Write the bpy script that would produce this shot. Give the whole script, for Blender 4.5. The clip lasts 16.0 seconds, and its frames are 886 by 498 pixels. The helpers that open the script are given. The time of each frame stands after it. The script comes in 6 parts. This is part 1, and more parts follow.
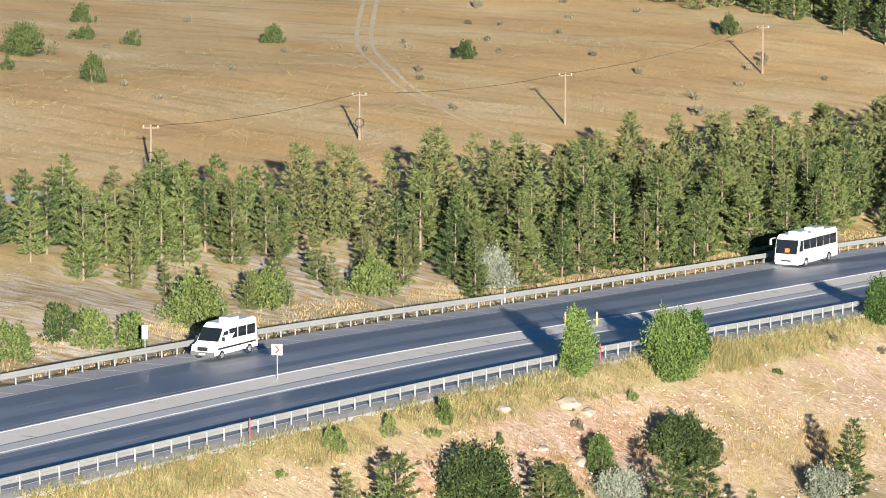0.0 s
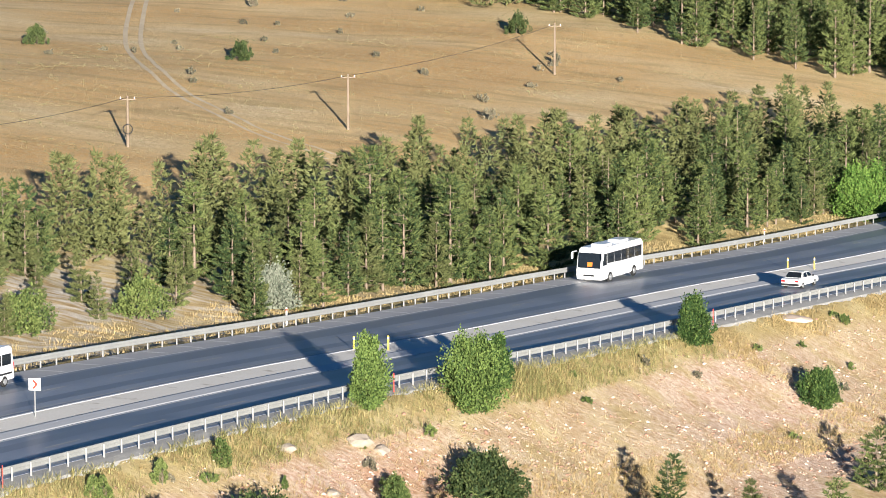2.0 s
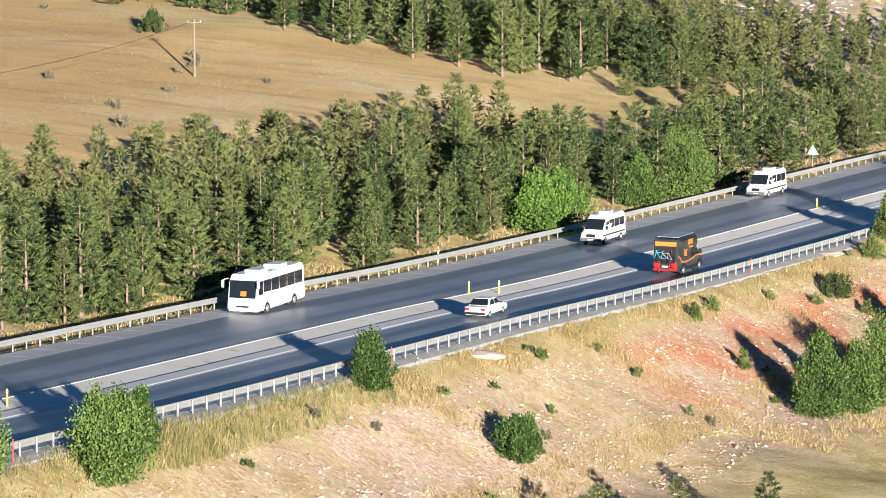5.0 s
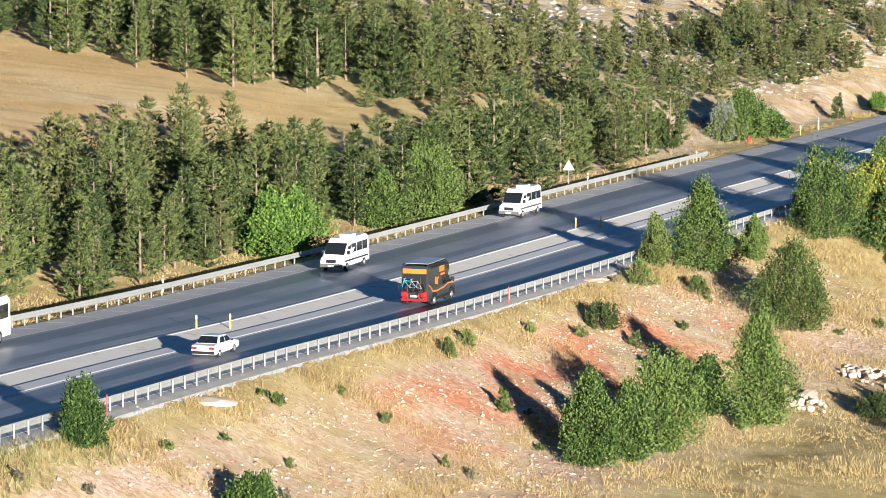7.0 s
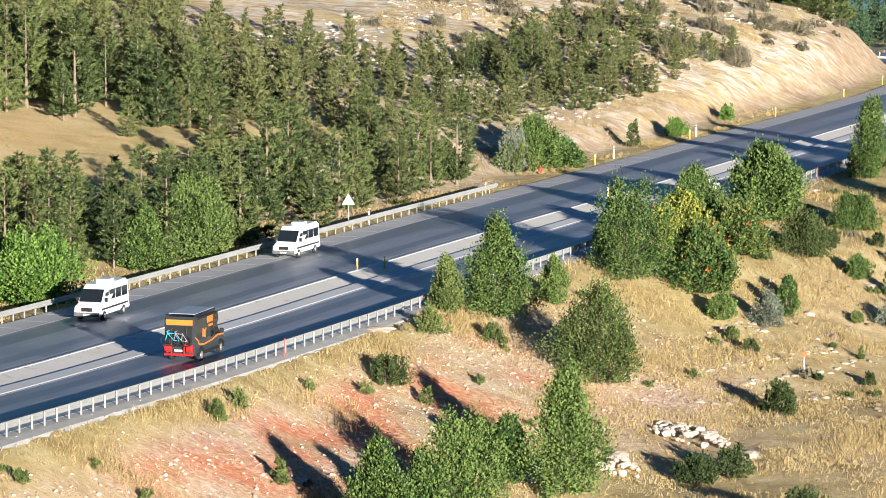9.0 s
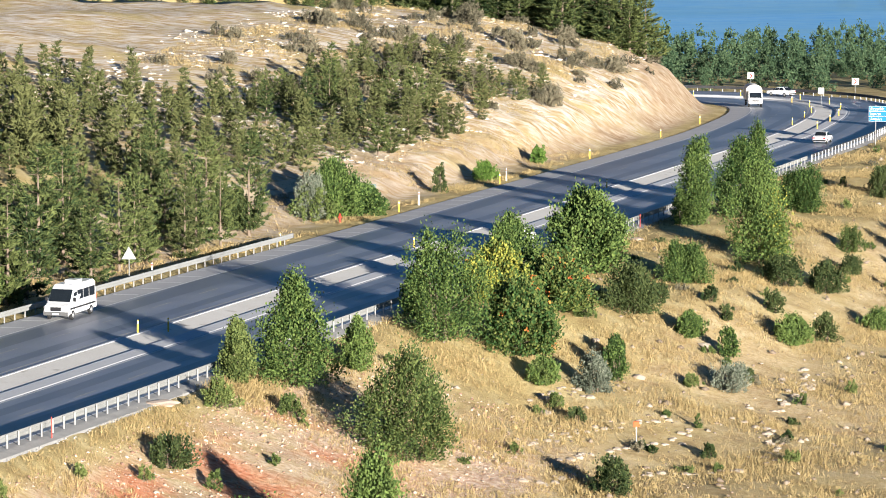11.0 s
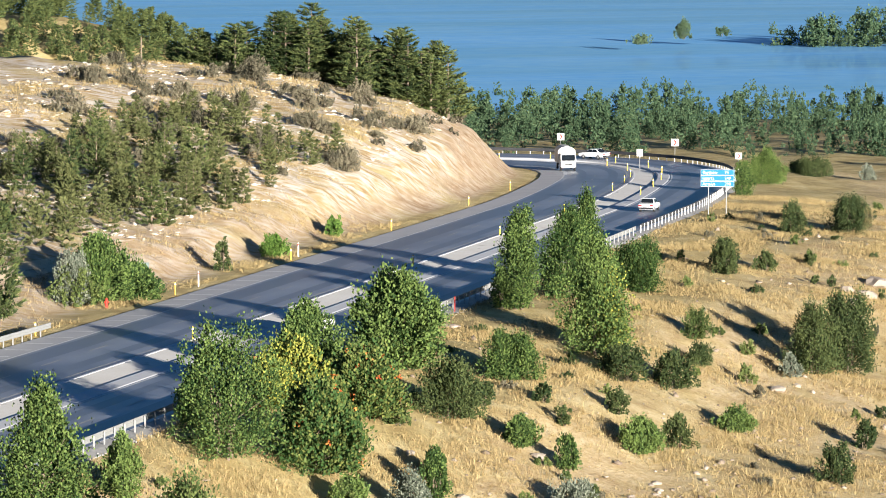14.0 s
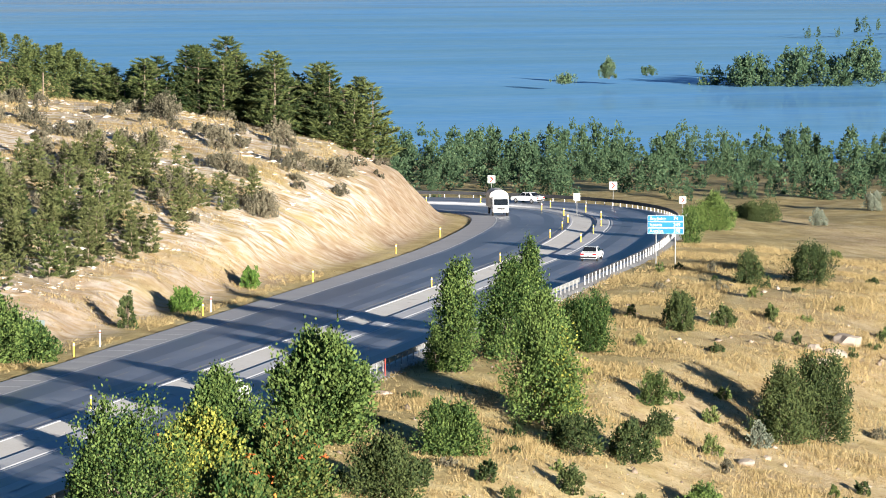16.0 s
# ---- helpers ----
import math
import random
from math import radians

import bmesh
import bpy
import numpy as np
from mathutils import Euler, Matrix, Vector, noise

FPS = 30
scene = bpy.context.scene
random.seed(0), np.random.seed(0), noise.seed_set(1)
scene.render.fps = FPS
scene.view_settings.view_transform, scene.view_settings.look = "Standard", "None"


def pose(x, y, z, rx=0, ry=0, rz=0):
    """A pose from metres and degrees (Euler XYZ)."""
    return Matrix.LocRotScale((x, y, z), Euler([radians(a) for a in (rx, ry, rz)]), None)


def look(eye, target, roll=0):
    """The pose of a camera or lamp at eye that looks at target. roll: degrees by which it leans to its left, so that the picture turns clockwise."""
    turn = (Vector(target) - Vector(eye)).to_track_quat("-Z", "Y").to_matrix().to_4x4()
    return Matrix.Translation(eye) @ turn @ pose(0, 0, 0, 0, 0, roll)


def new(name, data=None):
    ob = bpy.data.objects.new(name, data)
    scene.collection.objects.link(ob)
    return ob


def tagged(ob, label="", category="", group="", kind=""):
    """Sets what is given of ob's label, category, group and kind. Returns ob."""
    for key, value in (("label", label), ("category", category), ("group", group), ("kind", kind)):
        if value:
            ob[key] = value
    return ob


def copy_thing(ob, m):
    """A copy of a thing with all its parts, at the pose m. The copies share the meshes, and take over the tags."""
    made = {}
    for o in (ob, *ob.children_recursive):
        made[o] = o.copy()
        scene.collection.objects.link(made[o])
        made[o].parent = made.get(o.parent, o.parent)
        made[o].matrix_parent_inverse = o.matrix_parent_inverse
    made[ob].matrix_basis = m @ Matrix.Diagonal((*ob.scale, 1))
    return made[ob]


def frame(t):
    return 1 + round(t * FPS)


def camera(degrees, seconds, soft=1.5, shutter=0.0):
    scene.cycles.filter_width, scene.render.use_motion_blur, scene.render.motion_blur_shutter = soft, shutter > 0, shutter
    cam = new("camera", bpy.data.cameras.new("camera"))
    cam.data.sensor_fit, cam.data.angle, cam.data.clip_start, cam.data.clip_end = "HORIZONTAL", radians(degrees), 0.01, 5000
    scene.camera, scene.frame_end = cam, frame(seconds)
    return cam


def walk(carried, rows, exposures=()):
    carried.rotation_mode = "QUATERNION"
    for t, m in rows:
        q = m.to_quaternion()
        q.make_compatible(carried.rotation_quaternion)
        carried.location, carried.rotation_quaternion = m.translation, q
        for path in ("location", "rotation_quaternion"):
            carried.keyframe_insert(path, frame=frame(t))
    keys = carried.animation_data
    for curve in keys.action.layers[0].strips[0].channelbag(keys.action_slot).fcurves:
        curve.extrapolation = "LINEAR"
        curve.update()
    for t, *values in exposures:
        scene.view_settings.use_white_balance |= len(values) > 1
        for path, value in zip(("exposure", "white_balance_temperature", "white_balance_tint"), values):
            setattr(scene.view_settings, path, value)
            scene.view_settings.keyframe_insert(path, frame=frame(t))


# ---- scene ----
cam = camera(12.361, 16.0, 0.9)
WALK = (
    (0.0, 0.00, 0.00, 30.00, 89.850, -7.312, 0.039),
    (0.5, -0.15, 6.40, 29.52, 89.373, -7.318, 0.050),
    (1.0, -0.23, 13.07, 28.97, 88.650, -7.314, -0.009),
    (1.5, -0.11, 20.05, 28.32, 87.682, -7.294, -0.024),
    (2.0, -0.01, 27.48, 27.61, 86.672, -7.277, 0.029),
    (2.5, 0.28, 35.20, 26.86, 85.875, -7.248, 0.037),
    (3.0, 0.54, 43.00, 26.14, 85.328, -7.220, 0.081),
    (3.5, 0.95, 50.81, 25.25, 84.500, -7.169, 0.145),
    (4.0, 1.50, 58.73, 24.54, 83.461, -7.158, 0.159),
    (4.2, 1.72, 61.89, 24.26, 83.061, -7.173, -0.047),
    (6.3, 6.40, 95.22, 21.19, 79.072, -7.092, 0.042),
    (6.5, 7.01, 98.44, 20.90, 78.706, -7.067, -0.066),
    (7.0, 8.43, 106.46, 20.24, 77.740, -7.047, -0.057),
    (7.5, 10.01, 114.37, 19.66, 76.842, -7.035, -0.030),
    (8.0, 11.67, 121.99, 19.06, 76.004, -6.955, 0.007),
    (8.5, 13.49, 129.67, 18.52, 75.330, -6.851, 0.024),
    (9.0, 15.42, 137.63, 17.85, 74.514, -6.709, 0.056),
    (9.5, 17.45, 145.59, 17.23, 73.653, -6.581, 0.061),
    (10.0, 19.65, 153.43, 16.64, 72.895, -6.447, 0.061),
    (10.2, 20.60, 156.55, 16.41, 72.635, -6.383, 0.023),
    (12.3, 31.61, 191.39, 13.56, 70.165, -5.737, 0.004),
    (12.5, 32.71, 194.66, 13.40, 69.974, -5.679, -0.059),
    (13.0, 35.44, 202.82, 12.83, 69.478, -5.536, -0.063),
    (13.5, 38.24, 211.04, 12.31, 68.981, -5.399, -0.013),
    (14.0, 41.03, 219.02, 11.77, 68.575, -5.251, -0.019),
    (14.5, 43.82, 226.95, 11.26, 68.269, -5.103, -0.012),
    (15.0, 46.67, 234.91, 10.79, 67.967, -4.956, 0.030),
    (15.5, 49.60, 242.87, 10.29, 67.678, -4.816, 0.057),
    (16.0, 52.59, 250.88, 9.79, 67.405, -4.674, 0.048),
)
rows = []
for t, x, y, z, yaw, pitch, roll in WALK:
    a, b = radians(yaw), radians(pitch)
    ahead = Vector((math.cos(a) * math.cos(b), math.sin(a) * math.cos(b), math.sin(b)))
    rows.append((t, look((x, y, z), Vector((x, y, z)) + ahead, roll)))
walk(cam, rows, exposures=((0.0, 1.28), (16.0, 1.28)))

# ---- light: low warm sun behind the camera, clear sky ----
SUN_AZ, SUN_EL = radians(275.8), radians(8.4)
world = bpy.data.worlds.new("clear_sky")
scene.world = world
world.use_nodes = True
wn = world.node_tree.nodes
sky = wn.new("ShaderNodeTexSky")
sky.sky_type = "NISHITA"
sky.sun_disc = False
sky.sun_elevation = SUN_EL
sky.sun_rotation = radians(90.0) - SUN_AZ
sky.dust_density = 0.1
sky.ozone_density = 6.0
wn["Background"].inputs[1].default_value = 0.036
world.node_tree.links.new(sky.outputs[0], wn["Background"].inputs[0])
lamp = bpy.data.lights.new("sun", "SUN")
lamp.energy, lamp.angle, lamp.color = 5.0, radians(0.55), (1.0, 0.94, 0.86)
sun = new("sun", lamp)
sun.matrix_world = look((math.cos(SUN_AZ) * 100, math.sin(SUN_AZ) * 100, math.tan(SUN_EL) * 100), (0, 0, 0))

# ---- the plan: near guard rail of the highway, its height, and the land beside it ----
NEAR_Y = np.arange(120.0, 526.0, 15.0)
NEAR_X = np.array([-80.3, -72.2, -64.1, -56.0, -48.0, -39.9, -31.8, -23.7, -15.6, -7.4, 0.8, 9.1, 17.6, 26.2, 34.6, 43.1, 51.7, 60.6, 69.8, 79.1, 88.7, 98.5, 108.8, 119.3, 130.1, 140.9, 151.6, 161.9])
NEAR_Z = np.array([-9.12, -9.6, -10.08, -10.55, -11.03, -11.52, -12.0, -12.5, -12.99, -13.48, -14.07, -14.78, -15.64, -16.56, -17.4, -18.21, -19.0, -19.87, -20.64, -21.24, -21.73, -22.07, -22.3, -22.48, -22.61, -22.79, -22.98, -23.23])
BEND = np.array([[220.7, 609.6, -24.35], [235.7, 632.7, -24.75], [251.2, 660.4, -25.5], [260.7, 679.2, -26.1], [267.5, 695.2, -26.5], [271.6, 710.1, -26.9], [273.0, 722.6, -27.2], [270.5, 733.4, -27.3], [265.2, 741.5, -27.3], [257.0, 749.0, -27.3], [240.0, 758.0, -27.3], [205.0, 768.0, -27.4], [120.0, 780.0, -27.5], [-200.0, 830.0, -28.0]])
_pts = np.concatenate([np.array([[-361.0, -405.0, 9.0], [-107.0, 70.0, -7.5]]), np.stack([NEAR_X, NEAR_Y, NEAR_Z], 1), BEND])


def resample(p, step):
    """A smooth curve through the points, in even steps."""
    q = [p[0]]
    for i in range(len(p) - 1):
        p0, p1, p2, p3 = p[max(i - 1, 0)], p[i], p[i + 1], p[min(i + 2, len(p) - 1)]
        n = max(2, int(np.linalg.norm(p2 - p1) / step))
        for k in range(1, n + 1):
            u = k / n
            q.append(0.5 * (2 * p1 + (p2 - p0) * u + (2 * p0 - 5 * p1 + 4 * p2 - p3) * u * u + (3 * p1 - p0 - 3 * p2 + p3) * u ** 3))
    q = np.array(q)
    s = np.concatenate([[0], np.cumsum(np.linalg.norm(np.diff(q[:, :2], axis=0), axis=1))])
    e = np.arange(0, s[-1], step)
    return np.stack([np.interp(e, s, q[:, j]) for j in range(3)], 1)


LINE = resample(_pts, 2.0)
for _ in range(6):
    LINE[1:-1] = (LINE[:-2] + 2 * LINE[1:-1] + LINE[2:]) / 4
TAN = np.gradient(LINE[:, :2], axis=0)
TAN /= np.linalg.norm(TAN, axis=1)[:, None]
LEFT = np.stack([-TAN[:, 1], TAN[:, 0]], 1)
S_OF_Y = lambda y: int(np.argmin(abs(LINE[:260, 1] - y))) if y < 110 else int(np.argmin(abs(LINE[:, 1] - y) + 1000 * (np.arange(len(LINE)) > BEND_AT)))
BEND_AT = int(np.argmax(LINE[:, 0]))


def foot(x, y):
    """For places: the index of the nearest point of the rail line and the offset to the left of it."""
    x, y = np.atleast_1d(x).astype(float), np.atleast_1d(y).astype(float)
    k = np.zeros(len(x), int)
    coarse = LINE[::8, :2]
    for a in range(0, len(x), 20000):
        b = slice(a, a + 20000)
        c = ((x[b, None] - coarse[None, :, 0]) ** 2 + (y[b, None] - coarse[None, :, 1]) ** 2).argmin(1) * 8
        best, bk = None, None
        for o in range(-8, 9):
            j = np.clip(c + o, 0, len(LINE) - 1)
            dd = (x[b] - LINE[j, 0]) ** 2 + (y[b] - LINE[j, 1]) ** 2
            if best is None:
                best, bk = dd, j
            else:
                m = dd < best
                best, bk = np.where(m, dd, best), np.where(m, j, bk)
        k[b] = bk
    d = (x - LINE[k, 0]) * LEFT[k, 0] + (y - LINE[k, 1]) * LEFT[k, 1]
    return k, d


YT = np.array([0, 300, 360, 400, 430, 460, 490, 520, 560, 600, 660, 760.0])
DN = np.array([0, 1.4, 3, 8, 16, 25, 40, 80, 200.0])
NEAR_T = np.array([
    [-.1, -.25, -1.2, -4.0, -8.0, -11.0, -13.0, -15.0, -20.0], [-.1, -.25, -1.2, -4.0, -8.0, -10.0, -11.5, -13.0, -18.0],
    [-.1, -.25, -1.2, -3.8, -7.0, -8.5, -9.5, -11.0, -15.0], [-.1, -.25, -1.0, -3.6, -6.0, -7.6, -8.5, -10.0, -14.0],
    [-.1, -.2, -.8, -2.8, -5.5, -7.4, -8.6, -10.5, -14.0], [-.1, -.2, -.5, -2.0, -5.2, -7.0, -9.0, -11.0, -14.0],
    [-.1, -.15, -.3, -.8, -2.5, -6.0, -9.0, -11.5, -14.0], [-.1, -.15, -.3, -.6, -2.0, -5.5, -8.5, -11.0, -14.0],
    [-.1, -.15, -.2, -.3, -.8, -2.5, -7.0, -11.0, -14.0], [-.1, -.15, -.2, -.3, -.5, -1.5, -5.0, -10.0, -14.0],
    [-.1, -.15, -.3, -.8, -1.5, -2.5, -4.5, -8.0, -14.0], [-.1, -.15, -.3, -.8, -1.5, -2.5, -4.0, -7.0, -12.0]])
DF = np.array([25, 28, 30.5, 33, 40, 50, 67, 103, 145, 250, 900.0])
FAR_T = np.array([
    [0, -.9, -.95, -1.0, 0.2, 2.0, 5.0, 10.0, 14.0, 22.0, 70.0], [0, -.9, -.75, -.6, 1.0, 3.0, 6.5, 12.0, 15.0, 24.0, 70.0],
    [0, -.8, -.6, -.4, 1.2, 3.5, 7.0, 12.5, 15.5, 24.0, 70.0], [0, -.6, -.4, -.2, 1.5, 3.7, 7.5, 12.5, 15.5, 24.0, 60.0],
    [0, -.4, -.2, 0.0, 1.5, 3.5, 7.5, 12.0, 15.0, 22.0, 50.0], [0, -.3, -.15, 0.0, 1.2, 3.2, 7.0, 12.0, 15.0, 20.0, 30.0],
    [0, -.2, -.1, 0.3, 1.6, 3.6, 7.0, 12.5, 16.0, 20.0, 22.0], [0, -.2, -.1, 1.1, 2.5, 4.4, 7.6, 13.0, 17.0, 20.0, 20.0],
    [0, -.1, .1, 2.0, 4.0, 6.0, 9.0, 14.0, 18.0, 20.0, 18.0], [0, 0, 1.2, 3.5, 6.2, 8.5, 12.0, 16.0, 18.0, 18.0, 14.0],
    [0, .1, 2.4, 5.2, 9.2, 11.2, 14.0, 17.0, 17.0, 15.0, 10.0], [0, .1, 2.2, 4.6, 8.4, 11.0, 13.5, 12.0, 8.0, 5.0, 0.0]])


def table(yv, dv, dn, tab):
    i = np.clip(np.searchsorted(YT, yv, side="right") - 1, 0, len(YT) - 2)
    u = np.clip((yv - YT[i]) / (YT[i + 1] - YT[i]), 0, 1)
    j = np.clip(np.searchsorted(dn, dv, side="right") - 1, 0, len(dn) - 2)
    v = np.clip((dv - dn[j]) / (dn[j + 1] - dn[j]), 0, 1)
    return (tab[i, j] * (1 - u) + tab[i + 1, j] * u) * (1 - v) + (tab[i, j + 1] * (1 - u) + tab[i + 1, j + 1] * u) * v


smooth = lambda a, b, q: np.clip((q - a) / (b - a), 0, 1) ** 2 * (3 - 2 * np.clip((q - a) / (b - a), 0, 1))
WATER = -48.0


def terrain(x, y):
    """Height of the land."""
    x, y = np.atleast_1d(x).astype(float), np.atleast_1d(y).astype(float)
    k, d = foot(x, y)
    yv = np.where(k > BEND_AT, 660 + (k - BEND_AT) * 1.2, np.minimum(LINE[k, 1], 660))
    base = LINE[k, 2]
    near = base + table(yv, -d, DN, NEAR_T)
    far = base + table(yv, d, DF, FAR_T)
    z = np.where(d < 0, near, np.where(d > 25, far, base - 0.3))
    along = (x - 215) * 0.4 + (y - 600) * 0.92
    low = np.where(along > 0, -29.5 - 0.022 * np.minimum(along, 320) - 0.044 * np.maximum(along - 320, 0), -31.0)
    low = np.maximum(low, -58.0)
    w = smooth(30, 150, -d)
    z = z * (1 - w) + low * w
    # behind the hill the land falls to the lake
    b = smooth(830, 960, 0.25 * x + 0.97 * y)
    z = z * (1 - b) + np.minimum(z, low) * b
    bumps = 0.35 * np.sin(x * 0.21 + 1.3 * np.sin(y * 0.11)) * np.sin(y * 0.17 + 0.7) + 0.12 * np.sin(x * 0.9 + y * 0.43) * np.sin(y * 0.77 - x * 0.31)
    z = z + bumps * smooth(2.0, 9.0, np.where(d < 0, -d, d - 24)) * (1 - 0.75 * smooth(45, 65, d) * (1 - smooth(480, 540, yv)))
    # gullies washed into the cut bank
    z = z + 0.5 * (np.abs(np.sin(k * 0.83 + 0.6 * np.sin(d * 0.9))) - 0.6) * smooth(28.5, 31, d) * (1 - smooth(34, 40, d)) * smooth(515, 560, yv)
    # the far shore and the wooded spit
    for cx, cy, rx, ry, up in ((775, 1490, 118, 20, 12.0), (1010, 1935, 90, 60, 14.0), (607, 1479, 5, 4, 12.0), (641, 1518, 3, 3, 12.0), (647, 1500, 3, 3, 12.0), (222, 985, 82, 60, 24.0)):
        z = z + up * np.exp(-((((x - cx) / rx) ** 2 + ((y - cy) / ry) ** 2) ** 2))
    far_hill = smooth(3700, 4300, y + 0.1 * x) * 90 * (0.75 + 0.25 * np.sin(x * 0.0021 + 0.8))
    z = z + far_hill
    return z


# ---- materials ----
def material(name, colors, scale=1.0, rough=0.9, metal=0.0, bump=0.0, detail=0.5, fine=8.0, spots=None, coords="Object", random_mix=0.0, island=0.0, spec=0.3):
    """Noise at two scales between the colours; spots = (colour, scale, from, to) lays patches over them."""
    m = bpy.data.materials.new(name)
    m.use_nodes = True
    nt = m.node_tree
    n, l = nt.nodes, nt.links
    bsdf = n["Principled BSDF"]
    tc = n.new("ShaderNodeTexCoord")
    big, small = n.new("ShaderNodeTexNoise"), n.new("ShaderNodeTexNoise")
    big.inputs["Scale"].default_value, big.inputs["Detail"].default_value = scale, 4.0
    small.inputs["Scale"].default_value, small.inputs["Detail"].default_value = scale * fine, 3.0
    for t in (big, small):
        l.new(tc.outputs[coords], t.inputs["Vector"])
    mix = n.new("ShaderNodeMix")
    mix.data_type = "FLOAT"
    mix.inputs[0].default_value = detail
    l.new(big.outputs["Fac"], mix.inputs[2])
    l.new(small.outputs["Fac"], mix.inputs[3])
    value = mix.outputs[0]
    for amount, node, socket in ((random_mix, "ShaderNodeObjectInfo", "Random"), (island, "ShaderNodeNewGeometry", "Random Per Island")):
        if amount:
            mm = n.new("ShaderNodeMath")
            mm.operation = "MULTIPLY_ADD"
            l.new(n.new(node).outputs[socket], mm.inputs[0])
            mm.inputs[1].default_value = amount
            mm.inputs[2].default_value = -0.5 * amount
            add = n.new("ShaderNodeMath")
            l.new(value, add.inputs[0])
            l.new(mm.outputs[0], add.inputs[1])
            value = add.outputs[0]
    ramp = n.new("ShaderNodeValToRGB")
    ramp.color_ramp.elements[0].position, ramp.color_ramp.elements[1].position = 0.33, 0.67
    ramp.color_ramp.elements[0].color, ramp.color_ramp.elements[1].color = (*colors[0], 1), (*colors[-1], 1)
    for i, c in enumerate(colors[1:-1]):
        e = ramp.color_ramp.elements.new(0.33 + 0.34 * (i + 1) / (len(colors) - 1))
        e.color = (*c, 1)
    l.new(value, ramp.inputs[0])
    out = ramp.outputs[0]
    for color, sc, a, b in spots or ():
        t = n.new("ShaderNodeTexNoise")
        t.inputs["Scale"].default_value, t.inputs["Detail"].default_value = sc, 5.0
        l.new(tc.outputs[coords], t.inputs["Vector"])
        r = n.new("ShaderNodeMapRange")
        r.inputs[1].default_value, r.inputs[2].default_value = a, b
        l.new(t.outputs["Fac"], r.inputs[0])
        mx = n.new("ShaderNodeMix")
        mx.data_type = "RGBA"
        l.new(r.outputs[0], mx.inputs[0])
        l.new(out, mx.inputs[6])
        mx.inputs[7].default_value = (*color, 1)
        out = mx.outputs[2]
    l.new(out, bsdf.inputs["Base Color"])
    bsdf.inputs["Roughness"].default_value, bsdf.inputs["Metallic"].default_value = rough, metal
    bsdf.inputs["Specular IOR Level"].default_value = spec
    if bump:
        bp = n.new("ShaderNodeBump")
        bp.inputs["Strength"].default_value = min(bump, 1.0)
        bp.inputs["Distance"].default_value = 0.08 * bump
        l.new(value, bp.inputs["Height"])
        l.new(bp.outputs[0], bsdf.inputs["Normal"])
    return m


M_ASPHALT = material("asphalt", ((0.245, 0.265, 0.32), (0.31, 0.328, 0.38), (0.37, 0.385, 0.425)), 0.12, 0.38, bump=0.08, fine=60, detail=0.35, spots=(((0.19, 0.21, 0.26), 0.05, 0.52, 0.68),), spec=0.6)
M_SHOULDER = material("worn_asphalt", ((0.48, 0.475, 0.48), (0.60, 0.59, 0.58)), 0.3, 0.8, bump=0.1, fine=30, spec=0.5)
M_PAINT = material("road_paint", ((0.70, 0.70, 0.68), (0.85, 0.85, 0.83)), 1.5, 0.7, fine=10)
M_FADED = material("faded_road_paint", ((0.42, 0.42, 0.41), (0.62, 0.62, 0.6)), 1.5, 0.75, fine=10)
M_MEDIAN = material("cream_concrete", ((0.80, 0.755, 0.67), (0.90, 0.865, 0.79)), 0.25, 0.9, bump=0.1, fine=25, spots=(((0.42, 0.37, 0.30), 0.6, 0.62, 0.78),))
M_KERB = material("grey_concrete", ((0.70, 0.70, 0.70), (0.82, 0.815, 0.80)), 0.4, 0.9, bump=0.1, fine=30)
M_GRAVEL = material("gravel", ((0.40, 0.385, 0.36), (0.58, 0.56, 0.52)), 0.8, 0.95, bump=0.5, fine=12)
M_ZINC = material("galvanised_steel", ((0.29, 0.295, 0.285), (0.37, 0.375, 0.36)), 0.5, 0.6, 0.1, fine=12)
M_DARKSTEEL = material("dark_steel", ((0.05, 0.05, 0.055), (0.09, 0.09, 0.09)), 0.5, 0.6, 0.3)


def water_material():
    """Blue water with a soft sheen; the reflected sky's blue is painted into the diffuse colour."""
    m = material("lake_water", ((0.20, 0.55, 1.0), (0.33, 0.67, 1.0)), 0.01, 0.9, fine=14)
    nt = m.node_tree
    n, l = nt.nodes, nt.links
    body = n.new("ShaderNodeBsdfDiffuse")
    gloss = n.new("ShaderNodeBsdfGlossy")
    gloss.inputs["Roughness"].default_value = 0.05
    gloss.inputs["Color"].default_value = (0.85, 0.94, 1.0, 1)
    mix = n.new("ShaderNodeMixShader")
    tc = n.new("ShaderNodeTexCoord")
    mp = n.new("ShaderNodeMapping")
    mp.inputs["Rotation"].default_value = (0, 0, radians(22))
    mp.inputs["Scale"].default_value = (0.0022, 0.011, 1.0)
    calm = n.new("ShaderNodeTexNoise")
    calm.inputs["Scale"].default_value, calm.inputs["Detail"].default_value = 1.0, 7.0
    far = n.new("ShaderNodeMapRange")
    far.inputs[1].default_value, far.inputs[2].default_value, far.inputs[3].default_value, far.inputs[4].default_value = 0.36, 0.64, 0.08, 0.42
    l.new(tc.outputs["Object"], mp.inputs[0])
    l.new(mp.outputs[0], calm.inputs["Vector"])
    l.new(calm.outputs["Fac"], far.inputs[0])
    l.new(far.outputs[0], mix.inputs[0])
    old = n["Principled BSDF"].inputs["Base Color"].links[0].from_socket
    l.new(old, body.inputs["Color"])
    l.new(body.outputs[0], mix.inputs[1])
    l.new(gloss.outputs[0], mix.inputs[2])
    l.new(mix.outputs[0], n["Material Output"].inputs["Surface"])
    n.remove(n["Principled BSDF"])
    return m


M_WATER = water_material()


